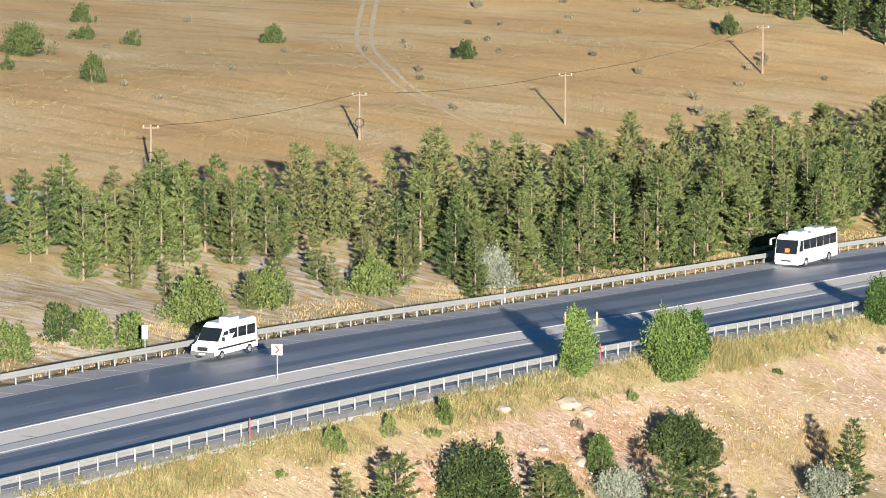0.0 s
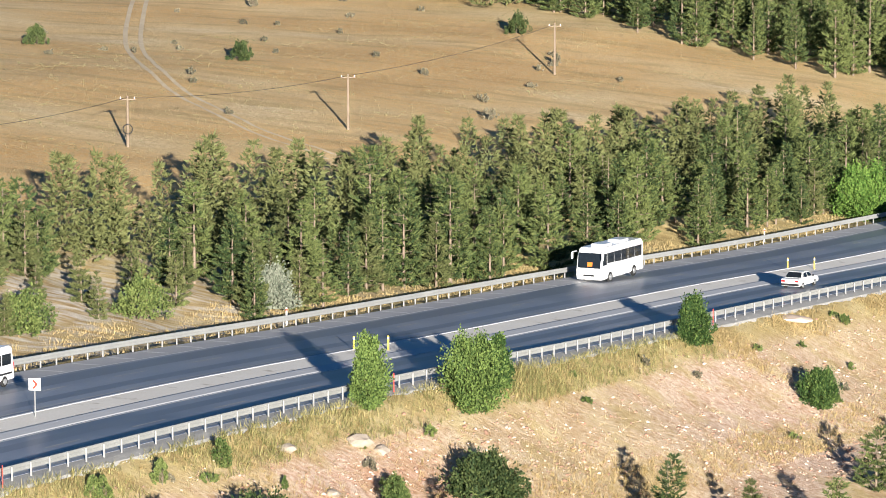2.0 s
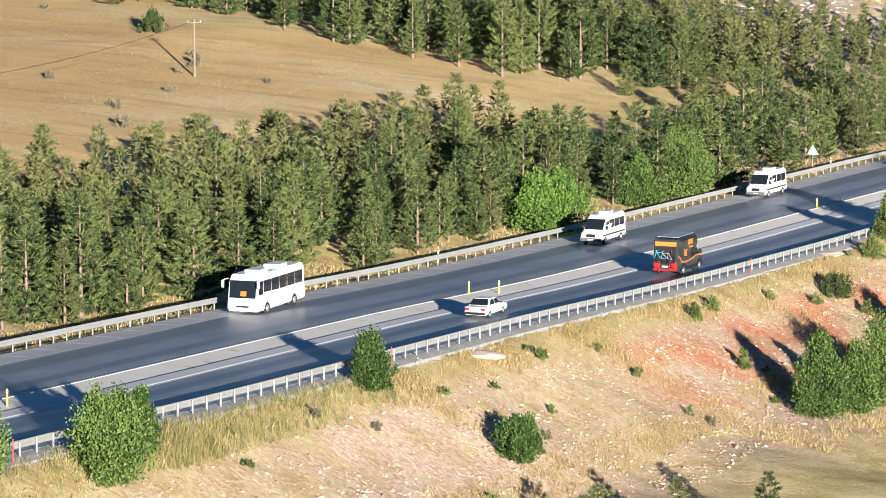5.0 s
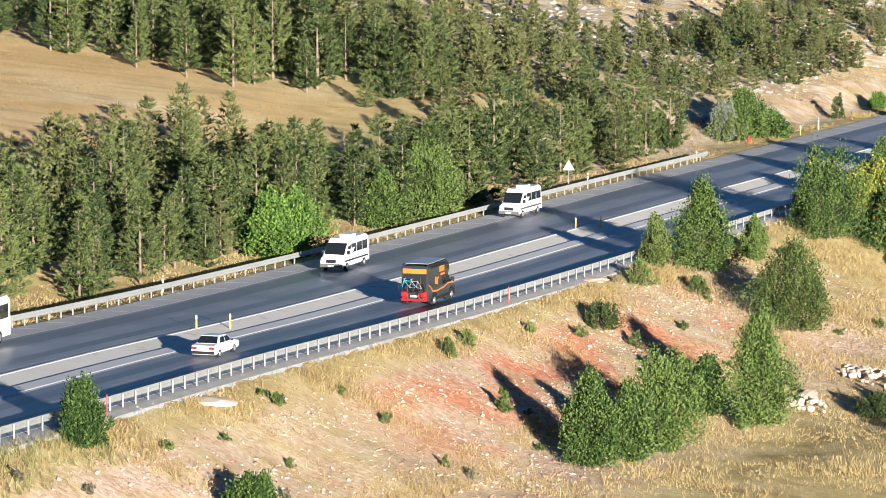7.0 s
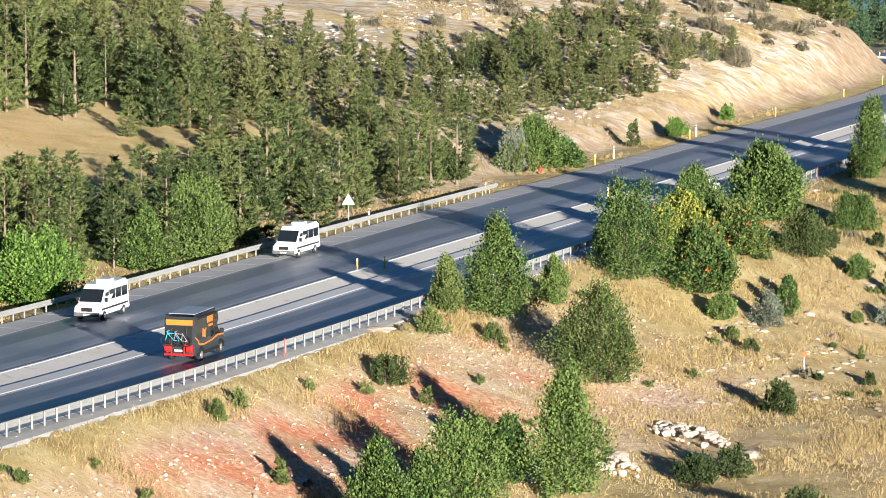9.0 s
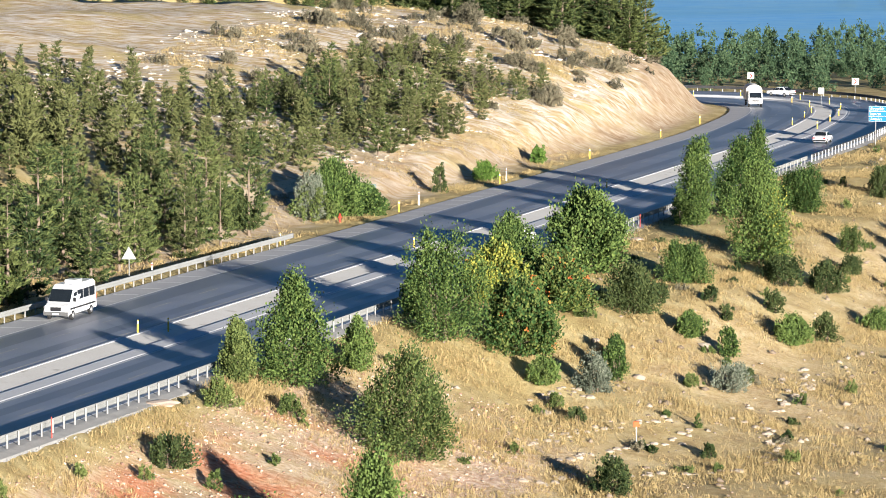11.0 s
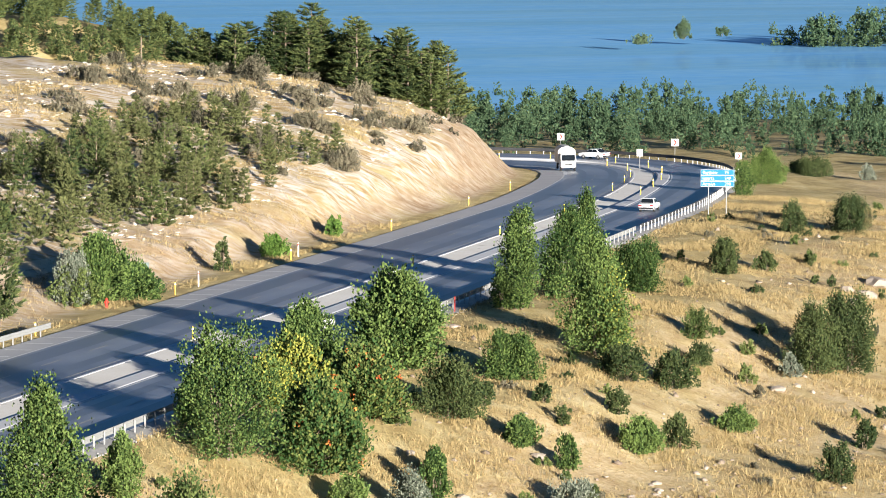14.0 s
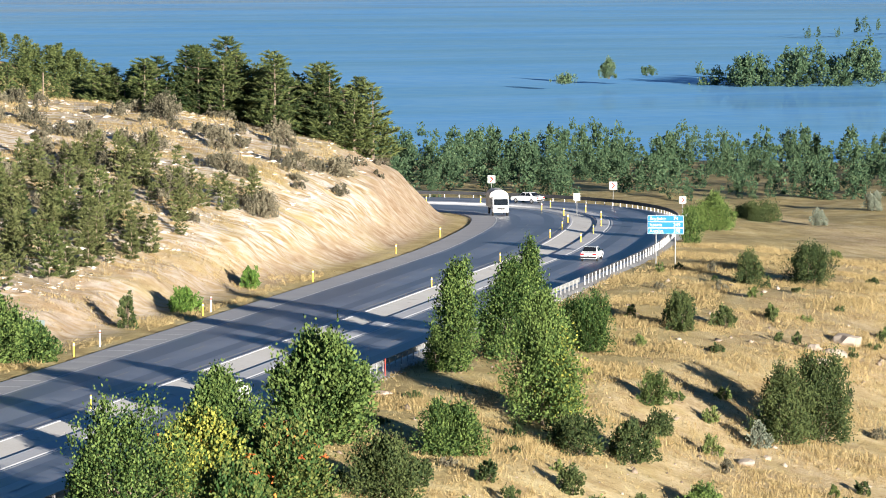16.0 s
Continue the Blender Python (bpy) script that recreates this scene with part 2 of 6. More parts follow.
def mesh_object(name, verts, faces, mat, parent=None):
    me = bpy.data.meshes.new(name)
    me.from_pydata([tuple(v) for v in verts], [], [tuple(f) for f in faces])
    me.materials.append(mat)
    ob = new(name, me)
    if parent is not None:
        ob.parent = parent
    return ob


def part(name, bm, mat, parent, label=""):
    me = bpy.data.meshes.new(name)
    bm.to_mesh(me)
    bm.free()
    for q in mat if isinstance(mat, (list, tuple)) else (mat,):
        me.materials.append(q)
    ob = new(name, me)
    ob.parent = parent
    if label:
        ob["label"] = label
    return ob


def shade_smooth(ob):
    ob.data.polygons.foreach_set("use_smooth", [True] * len(ob.data.polygons))
    return ob


# ---- land ----
def spaced(lo, a, b, hi, fine, grow=1.22):
    """Coordinates: fine from a to b, ever wider out to lo and hi."""
    mid = list(np.arange(a, b + fine, fine))
    left, step = [], fine
    while (left[-1] if left else mid[0]) > lo:
        step *= grow
        left.append((left[-1] if left else mid[0]) - step)
    right, step = [], fine
    while (right[-1] if right else mid[-1]) < hi:
        step *= grow
        right.append((right[-1] if right else mid[-1]) + step)
    return np.array(left[::-1] + mid + right)


def sheet(name, xs, ys, height, mat):
    gx, gy = np.meshgrid(xs, ys)
    z = height(gx.ravel(), gy.ravel())
    v = np.stack([gx.ravel(), gy.ravel(), z], 1)
    nx, nyy = len(xs), len(ys)
    i = (np.arange(nyy - 1)[:, None] * nx + np.arange(nx - 1)[None, :]).ravel()
    f = np.stack([i, i + 1, i + 1 + nx, i + nx], 1)
    me = bpy.data.meshes.new(name)
    me.vertices.add(len(v))
    me.vertices.foreach_set("co", v.ravel())
    me.loops.add(f.size)
    me.loops.foreach_set("vertex_index", f.ravel().astype(np.int32))
    me.polygons.add(len(f))
    me.polygons.foreach_set("loop_start", np.arange(0, f.size, 4, dtype=np.int32))
    me.polygons.foreach_set("use_smooth", np.ones(len(f), bool))
    me.update()
    me.materials.append(mat)
    return new(name, me)


def ground_material():
    """Dry grass, bare pale rubble, red earth and limestone, each in its own stretch of the land (attribute 'cover')."""
    m = bpy.data.materials.new("land")
    m.use_nodes = True
    nt = m.node_tree
    n, l = nt.nodes, nt.links
    bsdf = n["Principled BSDF"]
    tc = n.new("ShaderNodeTexCoord")

    def noise_of(scale, detail=5.0, stretch=None):
        t = n.new("ShaderNodeTexNoise")
        t.inputs["Scale"].default_value, t.inputs["Detail"].default_value = scale, detail
        if stretch:
            mp = n.new("ShaderNodeMapping")
            mp.inputs["Scale"].default_value = stretch
            mp.inputs["Rotation"].default_value = (0, 0, radians(28))
            l.new(tc.outputs["Object"], mp.inputs[0])
            l.new(mp.outputs[0], t.inputs["Vector"])
        else:
            l.new(tc.outputs["Object"], t.inputs["Vector"])
        return t.outputs["Fac"]

    def ramp(fac, stops):
        r = n.new("ShaderNodeValToRGB")
        r.color_ramp.elements[0].position, r.color_ramp.elements[1].position = stops[0][0], stops[-1][0]
        r.color_ramp.elements[0].color, r.color_ramp.elements[1].color = (*stops[0][1], 1), (*stops[-1][1], 1)
        for p, c in stops[1:-1]:
            r.color_ramp.elements.new(p).color = (*c, 1)
        l.new(fac, r.inputs[0])
        return r.outputs[0]

    def blend(fac, a, b):
        mx = n.new("ShaderNodeMix")
        mx.data_type = "RGBA"
        l.new(fac, mx.inputs[0])
        l.new(a, mx.inputs[6])
        l.new(b, mx.inputs[7])
        return mx.outputs[2]

    def math_node(op, a, b):
        q = n.new("ShaderNodeMath")
        q.operation = op
        q.use_clamp = True
        for s, v in zip(q.inputs, (a, b)):
            if isinstance(v, (int, float)):
                s.default_value = v
            else:
                l.new(v, s)
        return q.outputs[0]

    def reach(fac, a, b):
        r = n.new("ShaderNodeMapRange")
        r.inputs[1].default_value, r.inputs[2].default_value = a, b
        l.new(fac, r.inputs[0])
        return r.outputs[0]

    cover = n.new("ShaderNodeAttribute")
    cover.attribute_name = "cover"
    sep = n.new("ShaderNodeSeparateColor")
    l.new(cover.outputs["Color"], sep.inputs[0])
    mid, fine, grain = noise_of(0.35), noise_of(2.6), noise_of(11.0, 3.0)
    field = ramp(noise_of(0.035, 9.0, (1.0, 1.7, 1.0)), ((0.3, (0.62, 0.36, 0.14)), (0.46, (0.74, 0.48, 0.21)), (0.58, (0.76, 0.56, 0.29)), (0.72, (0.84, 0.70, 0.46))))
    field = blend(math_node("MULTIPLY", reach(fine, 0.40, 0.60), 0.9), field, ramp(grain, ((0.3, (0.36, 0.21, 0.08)), (0.7, (0.92, 0.72, 0.42)))))
    field = blend(math_node("MULTIPLY", reach(noise_of(0.22, 7.0, (0.5, 1.8, 1.0)), 0.52, 0.66), 0.55), field, ramp(fine, ((0.35, (0.34, 0.22, 0.10)), (0.7, (0.60, 0.43, 0.21)))))
    grass = ramp(mid, ((0.3, (0.38, 0.27, 0.11)), (0.5, (0.56, 0.43, 0.19)), (0.7, (0.70, 0.58, 0.31))))
    grass = blend(math_node("MULTIPLY", reach(grain, 0.4, 0.65), 0.5), grass, ramp(fine, ((0.3, (0.28, 0.20, 0.08)), (0.7, (0.72, 0.60, 0.34)))))
    rubble = ramp(fine, ((0.32, (0.46, 0.26, 0.16)), (0.5, (0.66, 0.46, 0.34)), (0.68, (0.84, 0.70, 0.57))))
    rubble = blend(math_node("MULTIPLY", reach(grain, 0.45, 0.6), 0.6), rubble, ramp(mid, ((0.3, (0.50, 0.32, 0.21)), (0.7, (0.76, 0.66, 0.55)))))
    red = ramp(fine, ((0.3, (0.50, 0.16, 0.07)), (0.55, (0.68, 0.30, 0.17)), (0.75, (0.80, 0.50, 0.34))))
    lime = ramp(noise_of(0.9, 8.0, (0.45, 1.6, 1.0)), ((0.34, (0.40, 0.27, 0.13)), (0.44, (0.56, 0.42, 0.24)), (0.51, (0.60, 0.50, 0.38)), (0.62, (0.74, 0.67, 0.58))))
    out = blend(math_node("MULTIPLY", sep.outputs[0], 1.0), grass, field)
    out = blend(math_node("MULTIPLY", reach(noise_of(0.16, 6.0), 0.3, 0.5), math_node("MULTIPLY", sep.outputs[1], 1.0)), out, lime)
    rub = n.new("ShaderNodeAttribute")
    rub.attribute_name = "rubble"
    sep2 = n.new("ShaderNodeSeparateColor")
    l.new(rub.outputs["Color"], sep2.inputs[0])
    patch = reach(noise_of(0.28, 6.0), 0.35, 0.6)
    out = blend(math_node("MULTIPLY", math_node("ADD", patch, 0.35), sep2.outputs[0]), out, rubble)
    out = blend(math_node("MULTIPLY", reach(noise_of(0.12, 6.0), 0.44, 0.6), sep2.outputs[1]), out, red)
    out = blend(math_node("MULTIPLY", reach(noise_of(0.09, 6.0), 0.3, 0.5), sep2.outputs[2]), out, ramp(noise_of(0.8, 9.0), ((0.3, (0.36, 0.23, 0.125)), (0.5, (0.48, 0.35, 0.23)), (0.7, (0.62, 0.51, 0.38)))))
    l.new(out, bsdf.inputs["Base Color"])
    bsdf.inputs["Roughness"].default_value = 0.95
    bsdf.inputs["Specular IOR Level"].default_value = 0.15
    bp = n.new("ShaderNodeBump")
    bp.inputs["Strength"].default_value, bp.inputs["Distance"].default_value = 0.9, 0.16
    l.new(math_node("ADD", math_node("MULTIPLY", fine, 0.7), math_node("MULTIPLY", grain, 0.4)), bp.inputs["Height"])
    l.new(bp.outputs[0], bsdf.inputs["Normal"])
    return m


M_LAND = ground_material()
XS = spaced(-4200, -60, 330, 4600, 1.5, 1.13)
YS = spaced(-900, 190, 800, 4800, 1.5, 1.13)
ground = tagged(sheet("ground", XS, YS, terrain, M_LAND), "dry grassy hillsides with rubble banks beside a highway", "ground", kind="structure")


def covers():
    """What grows or lies where: open field, limestone and rubble, red earth, cut face."""
    gx, gy = np.meshgrid(XS, YS)
    x, y = gx.ravel(), gy.ravel()
    k, d = foot(x, y)
    ly = np.where(k > BEND_AT, 720.0, LINE[k, 1])
    field = smooth(50, 66, d) * (1 - smooth(470, 520, ly))
    lime = smooth(30, 34, d) * smooth(500, 560, ly) + 0.95 * smooth(25, 28, d) * (1 - smooth(44, 54, d)) * (1 - smooth(310, 360, ly))
    lime = lime + 0.75 * smooth(26, 30, d) * (1 - smooth(38, 48, d)) * smooth(430, 470, ly)
    e = -d
    rub = smooth(2.5, 5.0, e) * (1 - smooth(17, 26, e)) * (1 - smooth(425, 455, ly)) + 0.35 * smooth(12, 20, e) * smooth(395, 420, ly) * (1 - smooth(50, 70, e))
    rub = np.clip(rub, 0, 1) * (0.75 + 0.25 * np.sin(x * 0.11 + y * 0.05))
    red = smooth(3.5, 6.0, e) * (1 - smooth(12, 18, e)) * smooth(355, 372, ly) * (1 - smooth(418, 438, ly)) + 0.35 * smooth(4, 7, e) * (1 - smooth(9, 14, e)) * smooth(245, 262, ly) * (1 - smooth(275, 292, ly))
    cut = smooth(26, 28, d) * (1 - smooth(29.5 + 8 * smooth(640, 672, ly), 32.5 + 8 * smooth(640, 672, ly), d)) * smooth(560, 600, ly) + 0.7 * smooth(28, 31, d) * (1 - smooth(35, 42, d)) * smooth(440, 480, ly) * (1 - smooth(560, 600, ly))
    for nm, cols in (("cover", (field, np.clip(lime, 0, 1), 0 * d)), ("rubble", (np.clip(rub, 0, 1), np.clip(red, 0, 1), np.clip(cut, 0, 1)))):
        a = ground.data.color_attributes.new(nm, "FLOAT_COLOR", "POINT")
        c = np.stack([*cols, np.ones(len(d))], 1).astype(np.float32)
        a.data.foreach_set("color", c.ravel())


covers()
lake = tagged(mesh_object("lake", [(-4000, 760, WATER), (4500, 760, WATER), (4500, 4700, WATER), (-4000, 4700, WATER)], [(0, 1, 2, 3)], M_WATER), "calm blue lake below the road", "lake", kind="structure")

# ---- highway: strips swept along the rail line ----
I0, I1 = S_OF_Y(60), len(LINE) - 2


def strip(name, profile, mat, i0=None, i1=None, parent=None, step=1):
    """Sweeps a profile of (offset to the left, height) along the line."""
    idx = np.arange(I0 if i0 is None else i0, I1 if i1 is None else i1, step)
    n = len(profile)
    v = []
    for k in idx:
        for d, h in profile:
            v.append((LINE[k, 0] + LEFT[k, 0] * d, LINE[k, 1] + LEFT[k, 1] * d, LINE[k, 2] + h))
    f = []
    for a in range(len(idx) - 1):
        for b in range(n - 1):
            p = a * n + b
            f.append((p + 1, p, p + n, p + n + 1))
    return mesh_object(name, v, f, mat, parent)


def at(k, d, h=0.0):
    k0 = int(math.floor(k))
    u = k - k0
    a, b = LINE[k0], LINE[min(k0 + 1, len(LINE) - 1)]
    p, q = a + (b - a) * u, LEFT[k0]
    return Vector((p[0] + q[0] * d, p[1] + q[1] * d, p[2] + h))


tagged(strip("road_near", ((0.5, -0.3), (0.5, 0.0), (4.3, 0.05), (8.1, 0.0)), M_ASPHALT), "dark asphalt carriageway with tyre-worn lanes", "road", kind="structure")
tagged(strip("road_far", ((13.3, 0.0), (17.4, 0.05), (21.6, 0.0)), M_ASPHALT), "dark asphalt carriageway with tyre-worn lanes", "road", kind="structure")
tagged(strip("road_shoulder", ((21.6, 0.0), (24.4, -0.03), (24.6, -0.4)), M_SHOULDER), "pale worn hard shoulder with hatched marks", "road", kind="structure")
tagged(strip("pavement_verge", ((0.5, -0.02), (-0.3, -0.06), (-1.1, -0.16), (-1.5, -0.5)), M_GRAVEL), "grey gravel verge under the guard rail", "verge", kind="structure")
tagged(strip("median_kerb", ((8.1, 0.0), (8.22, 0.04), (9.6, 0.05), (9.66, 0.02), (9.7, -0.12)), M_KERB), "pale grey concrete kerb strip along the median", "kerb", kind="structure")
tagged(strip("median", ((9.7, -0.12), (10.2, -0.11), (12.5, 0.07)), M_MEDIAN), "cream concrete drainage median", "median", kind="structure")
tagged(strip("median_kerb_far", ((12.5, 0.07), (12.52, 0.1), (12.75, 0.1), (13.3, 0.0)), M_KERB), "pale grey concrete kerb strip along the median", "kerb", kind="structure")
M_DARKLANE = material("dark_band_asphalt", ((0.175, 0.192, 0.235), (0.22, 0.236, 0.28)), 0.15, 0.38, fine=50, bump=0.1, spec=0.6)
# first band paints the near guard rail's cast shadow; the others are tyre wear
for d0, d1 in ((1.2, 3.1), (5.4, 6.7), (18.6, 20.9), (14.6, 15.8)):
    tagged(strip("road_wear", [(d0 + (d1 - d0) * i / 4, 0.006 + 0.05 * (1 - abs(((d0 + (d1 - d0) * i / 4) - (4.3 if d0 < 9 else 17.4)) / (3.8 if d0 < 9 else 4.2)))) for i in range(5)], M_DARKLANE), "darker band of asphalt, tyre wear and painted rail shade", "road", kind="structure")
for nm, d, w, mat in (("road_line", 7.85, 0.2, M_PAINT), ("road_line", 13.55, 0.16, M_FADED), ("road_line", 21.45, 0.2, M_PAINT), ("road_line", 0.95, 0.12, M_FADED)):
    tagged(strip(nm, ((d - w / 2, 0.018), (d + w / 2, 0.018)), mat), "solid painted edge line", "road line", kind="structure")

# ---- small builders ----
def box(bm, cx, cy, cz, sx, sy, sz, m=None, bevel=0.0, mat_index=0):
    r = bmesh.ops.create_cube(bm, size=1.0, matrix=(m or Matrix()) @ Matrix.Translation((cx, cy, cz)) @ Matrix.Diagonal((sx, sy, sz, 1)))
    fs = {f for v in r["verts"] for f in v.link_faces}
    for f in fs:
        f.material_index = mat_index
    if bevel:
        es = list({e for v in r["verts"] for e in v.link_edges})
        bmesh.ops.bevel(bm, geom=es, offset=bevel, segments=1, affect="EDGES")
    return r["verts"]


def tube(bm, a, b, r0, r1=None, n=8, caps=True):
    a, b = Vector(a), Vector(b)
    r1 = r0 if r1 is None else r1
    q = (b - a).to_track_quat("Z", "Y").to_matrix().to_4x4()
    bmesh.ops.create_cone(bm, cap_ends=caps, segments=n, radius1=r0, radius2=max(r1, 0.001), depth=(b - a).length, matrix=Matrix.Translation((a + b) / 2) @ q)


def thing(name, m, label, category, group="", kind=""):
    ob = new(name)
    ob.matrix_basis = m
    ob.empty_display_size = 0.2
    return tagged(ob, label, category, group, kind)


def heading(k):
    return math.degrees(math.atan2(TAN[k][1], TAN[k][0]))


def k_at(ly):
    return int(np.argmin(np.abs(LINE[: BEND_AT + 1, 1] - ly)))


def plain(name, color, rough=0.6, metal=0.0, spec=0.4):
    c = np.array(color)
    return material(name, (tuple(c * 0.88), tuple(np.minimum(c * 1.1, 0.95))), 2.0, rough, metal, fine=9, detail=0.4, spec=spec)


M_YELLOW, M_RED, M_WHITE = plain("yellow_plastic", (0.75, 0.5, 0.05)), plain("red_plastic", (0.62, 0.05, 0.03)), plain("white_enamel", (0.78, 0.78, 0.76), 0.45)
M_BLUE, M_GREYBACK, M_POLE = plain("blue_sign_face", (0.006, 0.19, 0.50), 0.45), plain("sign_back_aluminium", (0.42, 0.43, 0.43), 0.5, 0.4), material("weathered_wood", ((0.16, 0.12, 0.08), (0.3, 0.24, 0.18)), 1.0, 0.9)
M_BLACK = plain("black_plastic", (0.02, 0.02, 0.022), 0.5)

# ---- lane dashes and shoulder marks ----
def quad_marks(name, quads, mat, label):
    v, f = [], []
    for q in quads:
        f.append(tuple(range(len(v), len(v) + 4)))
        v.extend(q)
    return tagged(mesh_object(name, v, f, mat), label, "road line", kind="structure")


for d0, mat in ((4.3, M_FADED), (17.5, M_FADED)):
    q, s = [], I0 + 1.0
    while s < I1 - 4:
        h = 0.066
        q.append([at(s, d0 - 0.07, h), at(s + 2.0, d0 - 0.07, h), at(s + 2.0, d0 + 0.07, h), at(s, d0 + 0.07, h)])
        s += 5.1
    quad_marks("road_dashes", q, mat, "broken lane line of white dashes")
q, s = [], I0 + 1.0
while s < k_at(560):
    q.append([at(s, 21.9, 0.012), at(s + 0.2, 21.9, 0.012), at(s + 0.1, 23.9, 0.0), at(s - 0.1, 23.9, 0.0)])
    s += 2.3
quad_marks("road_hatching", q, M_PAINT, "slanting white bars across the hard shoulder")

M_POST = material("dull_galvanised_posts", ((0.36, 0.36, 0.35), (0.46, 0.46, 0.45)), 0.5, 0.7, 0.3, fine=12)


# ---- guard rails ----
def beam(name, d, i0, i1, mat, parent, top=0.75, out=1):
    """A W-shaped rail, seen from both sides."""
    pr = [(0.0, 0.05), (0.04, 0.0), (0.04, -0.12), (0.012, -0.165), (0.04, -0.21), (0.04, -0.34), (0.0, -0.38)]
    pr = [(d + out * a, top + b) for a, b in pr]
    back = [(a - 0.012 * out, b) for a, b in pr[::-1]]
    return strip(name, pr + back + pr[:1], mat, i0, i1, parent)


def rail(name, d, i0, i1, mat, post_mat, label, out, gap=1.0):
    root = thing(name, Matrix(), label, "guard rail")
    beam("rail_beam", d, i0, i1, mat, root, out=out)
    bm = bmesh.new()
    box(bm, 0, 0, 0.22, 0.09, 0.06, 1.06)
    me = bpy.data.meshes.new("post")
    bm.to_mesh(me)
    bm.free()
    me.materials.append(post_mat)
    s = float(i0)
    while s < i1 - 1:
        p = new("post", me)
        p.parent = root
        p.matrix_basis = Matrix.Translation(at(s, d - out * 0.09, 0.0)) @ Matrix.Rotation(radians(heading(int(s)) + 90), 4, "Z")
        s += gap
    return root


rail("guard_rail", 0.0, k_at(190), k_at(592), M_ZINC, M_POST, "galvanised steel guard rail with close-set posts", 1, 1.0)
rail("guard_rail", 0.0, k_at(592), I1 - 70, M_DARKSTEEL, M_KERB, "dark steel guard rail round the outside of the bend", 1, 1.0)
rail("guard_rail", 24.7, k_at(190), k_at(503), M_ZINC, M_POST, "galvanised steel guard rail on the forest side", -1, 1.0)

# ---- posts and signs ----
def delineator(ly, d, mat, h=1.0, name="marker_post", label="yellow plastic marker post in the median", band=None, wide=0.12):
    k = k_at(ly) if not isinstance(ly, tuple) else ly[0]
    root = thing(name, Matrix.Translation(at(k, d, -0.2)), label, "marker post", "marker posts")
    bm = bmesh.new()
    box(bm, 0, 0, (h + 0.2) / 2, wide, 0.06, h + 0.2, bevel=0.012)
    part("shaft", bm, mat, root)
    bm = bmesh.new()
    box(bm, 0, 0, h + 0.02, wide + 0.008, 0.066, 0.16, bevel=0.01)
    part("reflector", bm, band or M_WHITE, root, "pale reflector band")


for ly, d in ((307, 12.7), (308, 11.0), (378, 12.7), (379.5, 11.0), (447, 12.8), (448.5, 11.2), (500, 12.8), (556, 12.6), (585, 12.6), (612, 12.6)):
    delineator(ly, d, M_YELLOW)
for k in range(k_at(640), I1 - 150, 9):
    delineator((k,), 9.0, M_YELLOW)
    delineator((k + 4,), 13.0, M_YELLOW)
for ly in (500, 530, 560, 590, 620, 650):
    delineator(ly, 25.2, M_YELLOW, label="yellow plastic marker post beside the shoulder")
for ly, d in ((247, -0.7), (289, -0.7), (336, -0.7), (402, -0.7), (470, -0.7), (523, -0.7), (566, -0.7)):
    delineator(ly, d, M_RED, 1.15, label="thin red marker post behind the guard rail", band=M_RED, wide=0.06)
for ly in (318, 398, 476, 536, 562):
    delineator(ly, 25.6, M_WHITE, 1.2, label="white marker post with a red band", band=M_RED)


def text_part(words, size, mat, parent, m, label=""):
    cu = bpy.data.curves.new("lettering", "FONT")
    cu.body, cu.size, cu.extrude = words, size, 0.004
    tmp = bpy.data.objects.new("lettering", cu)
    scene.collection.objects.link(tmp)
    me = bpy.data.meshes.new_from_object(tmp.evaluated_get(bpy.context.evaluated_depsgraph_get()))
    bpy.data.objects.remove(tmp)
    me.materials.append(mat)
    ob = new("lettering", me)
    ob.parent = parent
    ob.matrix_basis = m
    return ob


def direction_sign(x, y, face):
    root = thing("direction_sign", pose(x, y, float(terrain(x, y)[0]), 0, 0, face), "blue direction sign with three white place lines on two legs", "road sign")
    for lx in (-0.95, 0.95):
        bm = bmesh.new()
        tube(bm, (lx, 0.06, -0.3), (lx, 0.06, 5.0), 0.055)
        part("leg", bm, M_ZINC, root)
    for i, words in enumerate((("Antalya", "298"), ("Isparta", "249"), ("Bey\u015fehir", "74"))):
        z = 3.35 + i * 0.62
        bm = bmesh.new()
        box(bm, 0, 0, z, 3.6, 0.05, 0.6, bevel=0.02)
        board = part("board", bm, M_BLUE, root)
        bm = bmesh.new()
        for sx, sz, w, h in ((0, 0.275, 3.5, 0.03), (0, -0.275, 3.5, 0.03), (-1.76, 0, 0.03, 0.56), (1.76, 0, 0.03, 0.56)):
            box(bm, sx, -0.03, z + sz, w, 0.012, h)
        part("border", bm, M_WHITE, board)
        text_part(words[0], 0.46, M_WHITE, board, pose(-1.6, -0.035, z - 0.15, 90, 0, 0))
        text_part(words[1], 0.46, M_WHITE, board, pose(0.75, -0.035, z - 0.15, 90, 0, 0))


def chevron_sign(p, face, flip=1, h=2.1, size=0.75):
    root = thing("chevron_sign", Matrix.Translation(p) @ Matrix.Rotation(radians(face), 4, "Z"), "white square sign with a red chevron on a steel pole", "road sign", "chevron signs")
    bm = bmesh.new()
    tube(bm, (0, 0.04, -0.4), (0, 0.04, h), 0.035)
    part("pole", bm, M_ZINC, root)
    bm = bmesh.new()
    box(bm, 0, 0, h, size, 0.03, size, bevel=0.01)
    plate = part("plate", bm, M_WHITE, root)
    bm = bmesh.new()
    for s in (1, -1):
        box(bm, 0, 0, 0, size * 0.5, 0.012, size * 0.17, m=Matrix.Translation((flip * 0.02, -0.022, h + s * size * 0.16)) @ Matrix.Rotation(flip * s * radians(48), 4, "Y"))
    part("chevron", bm, M_RED, plate)


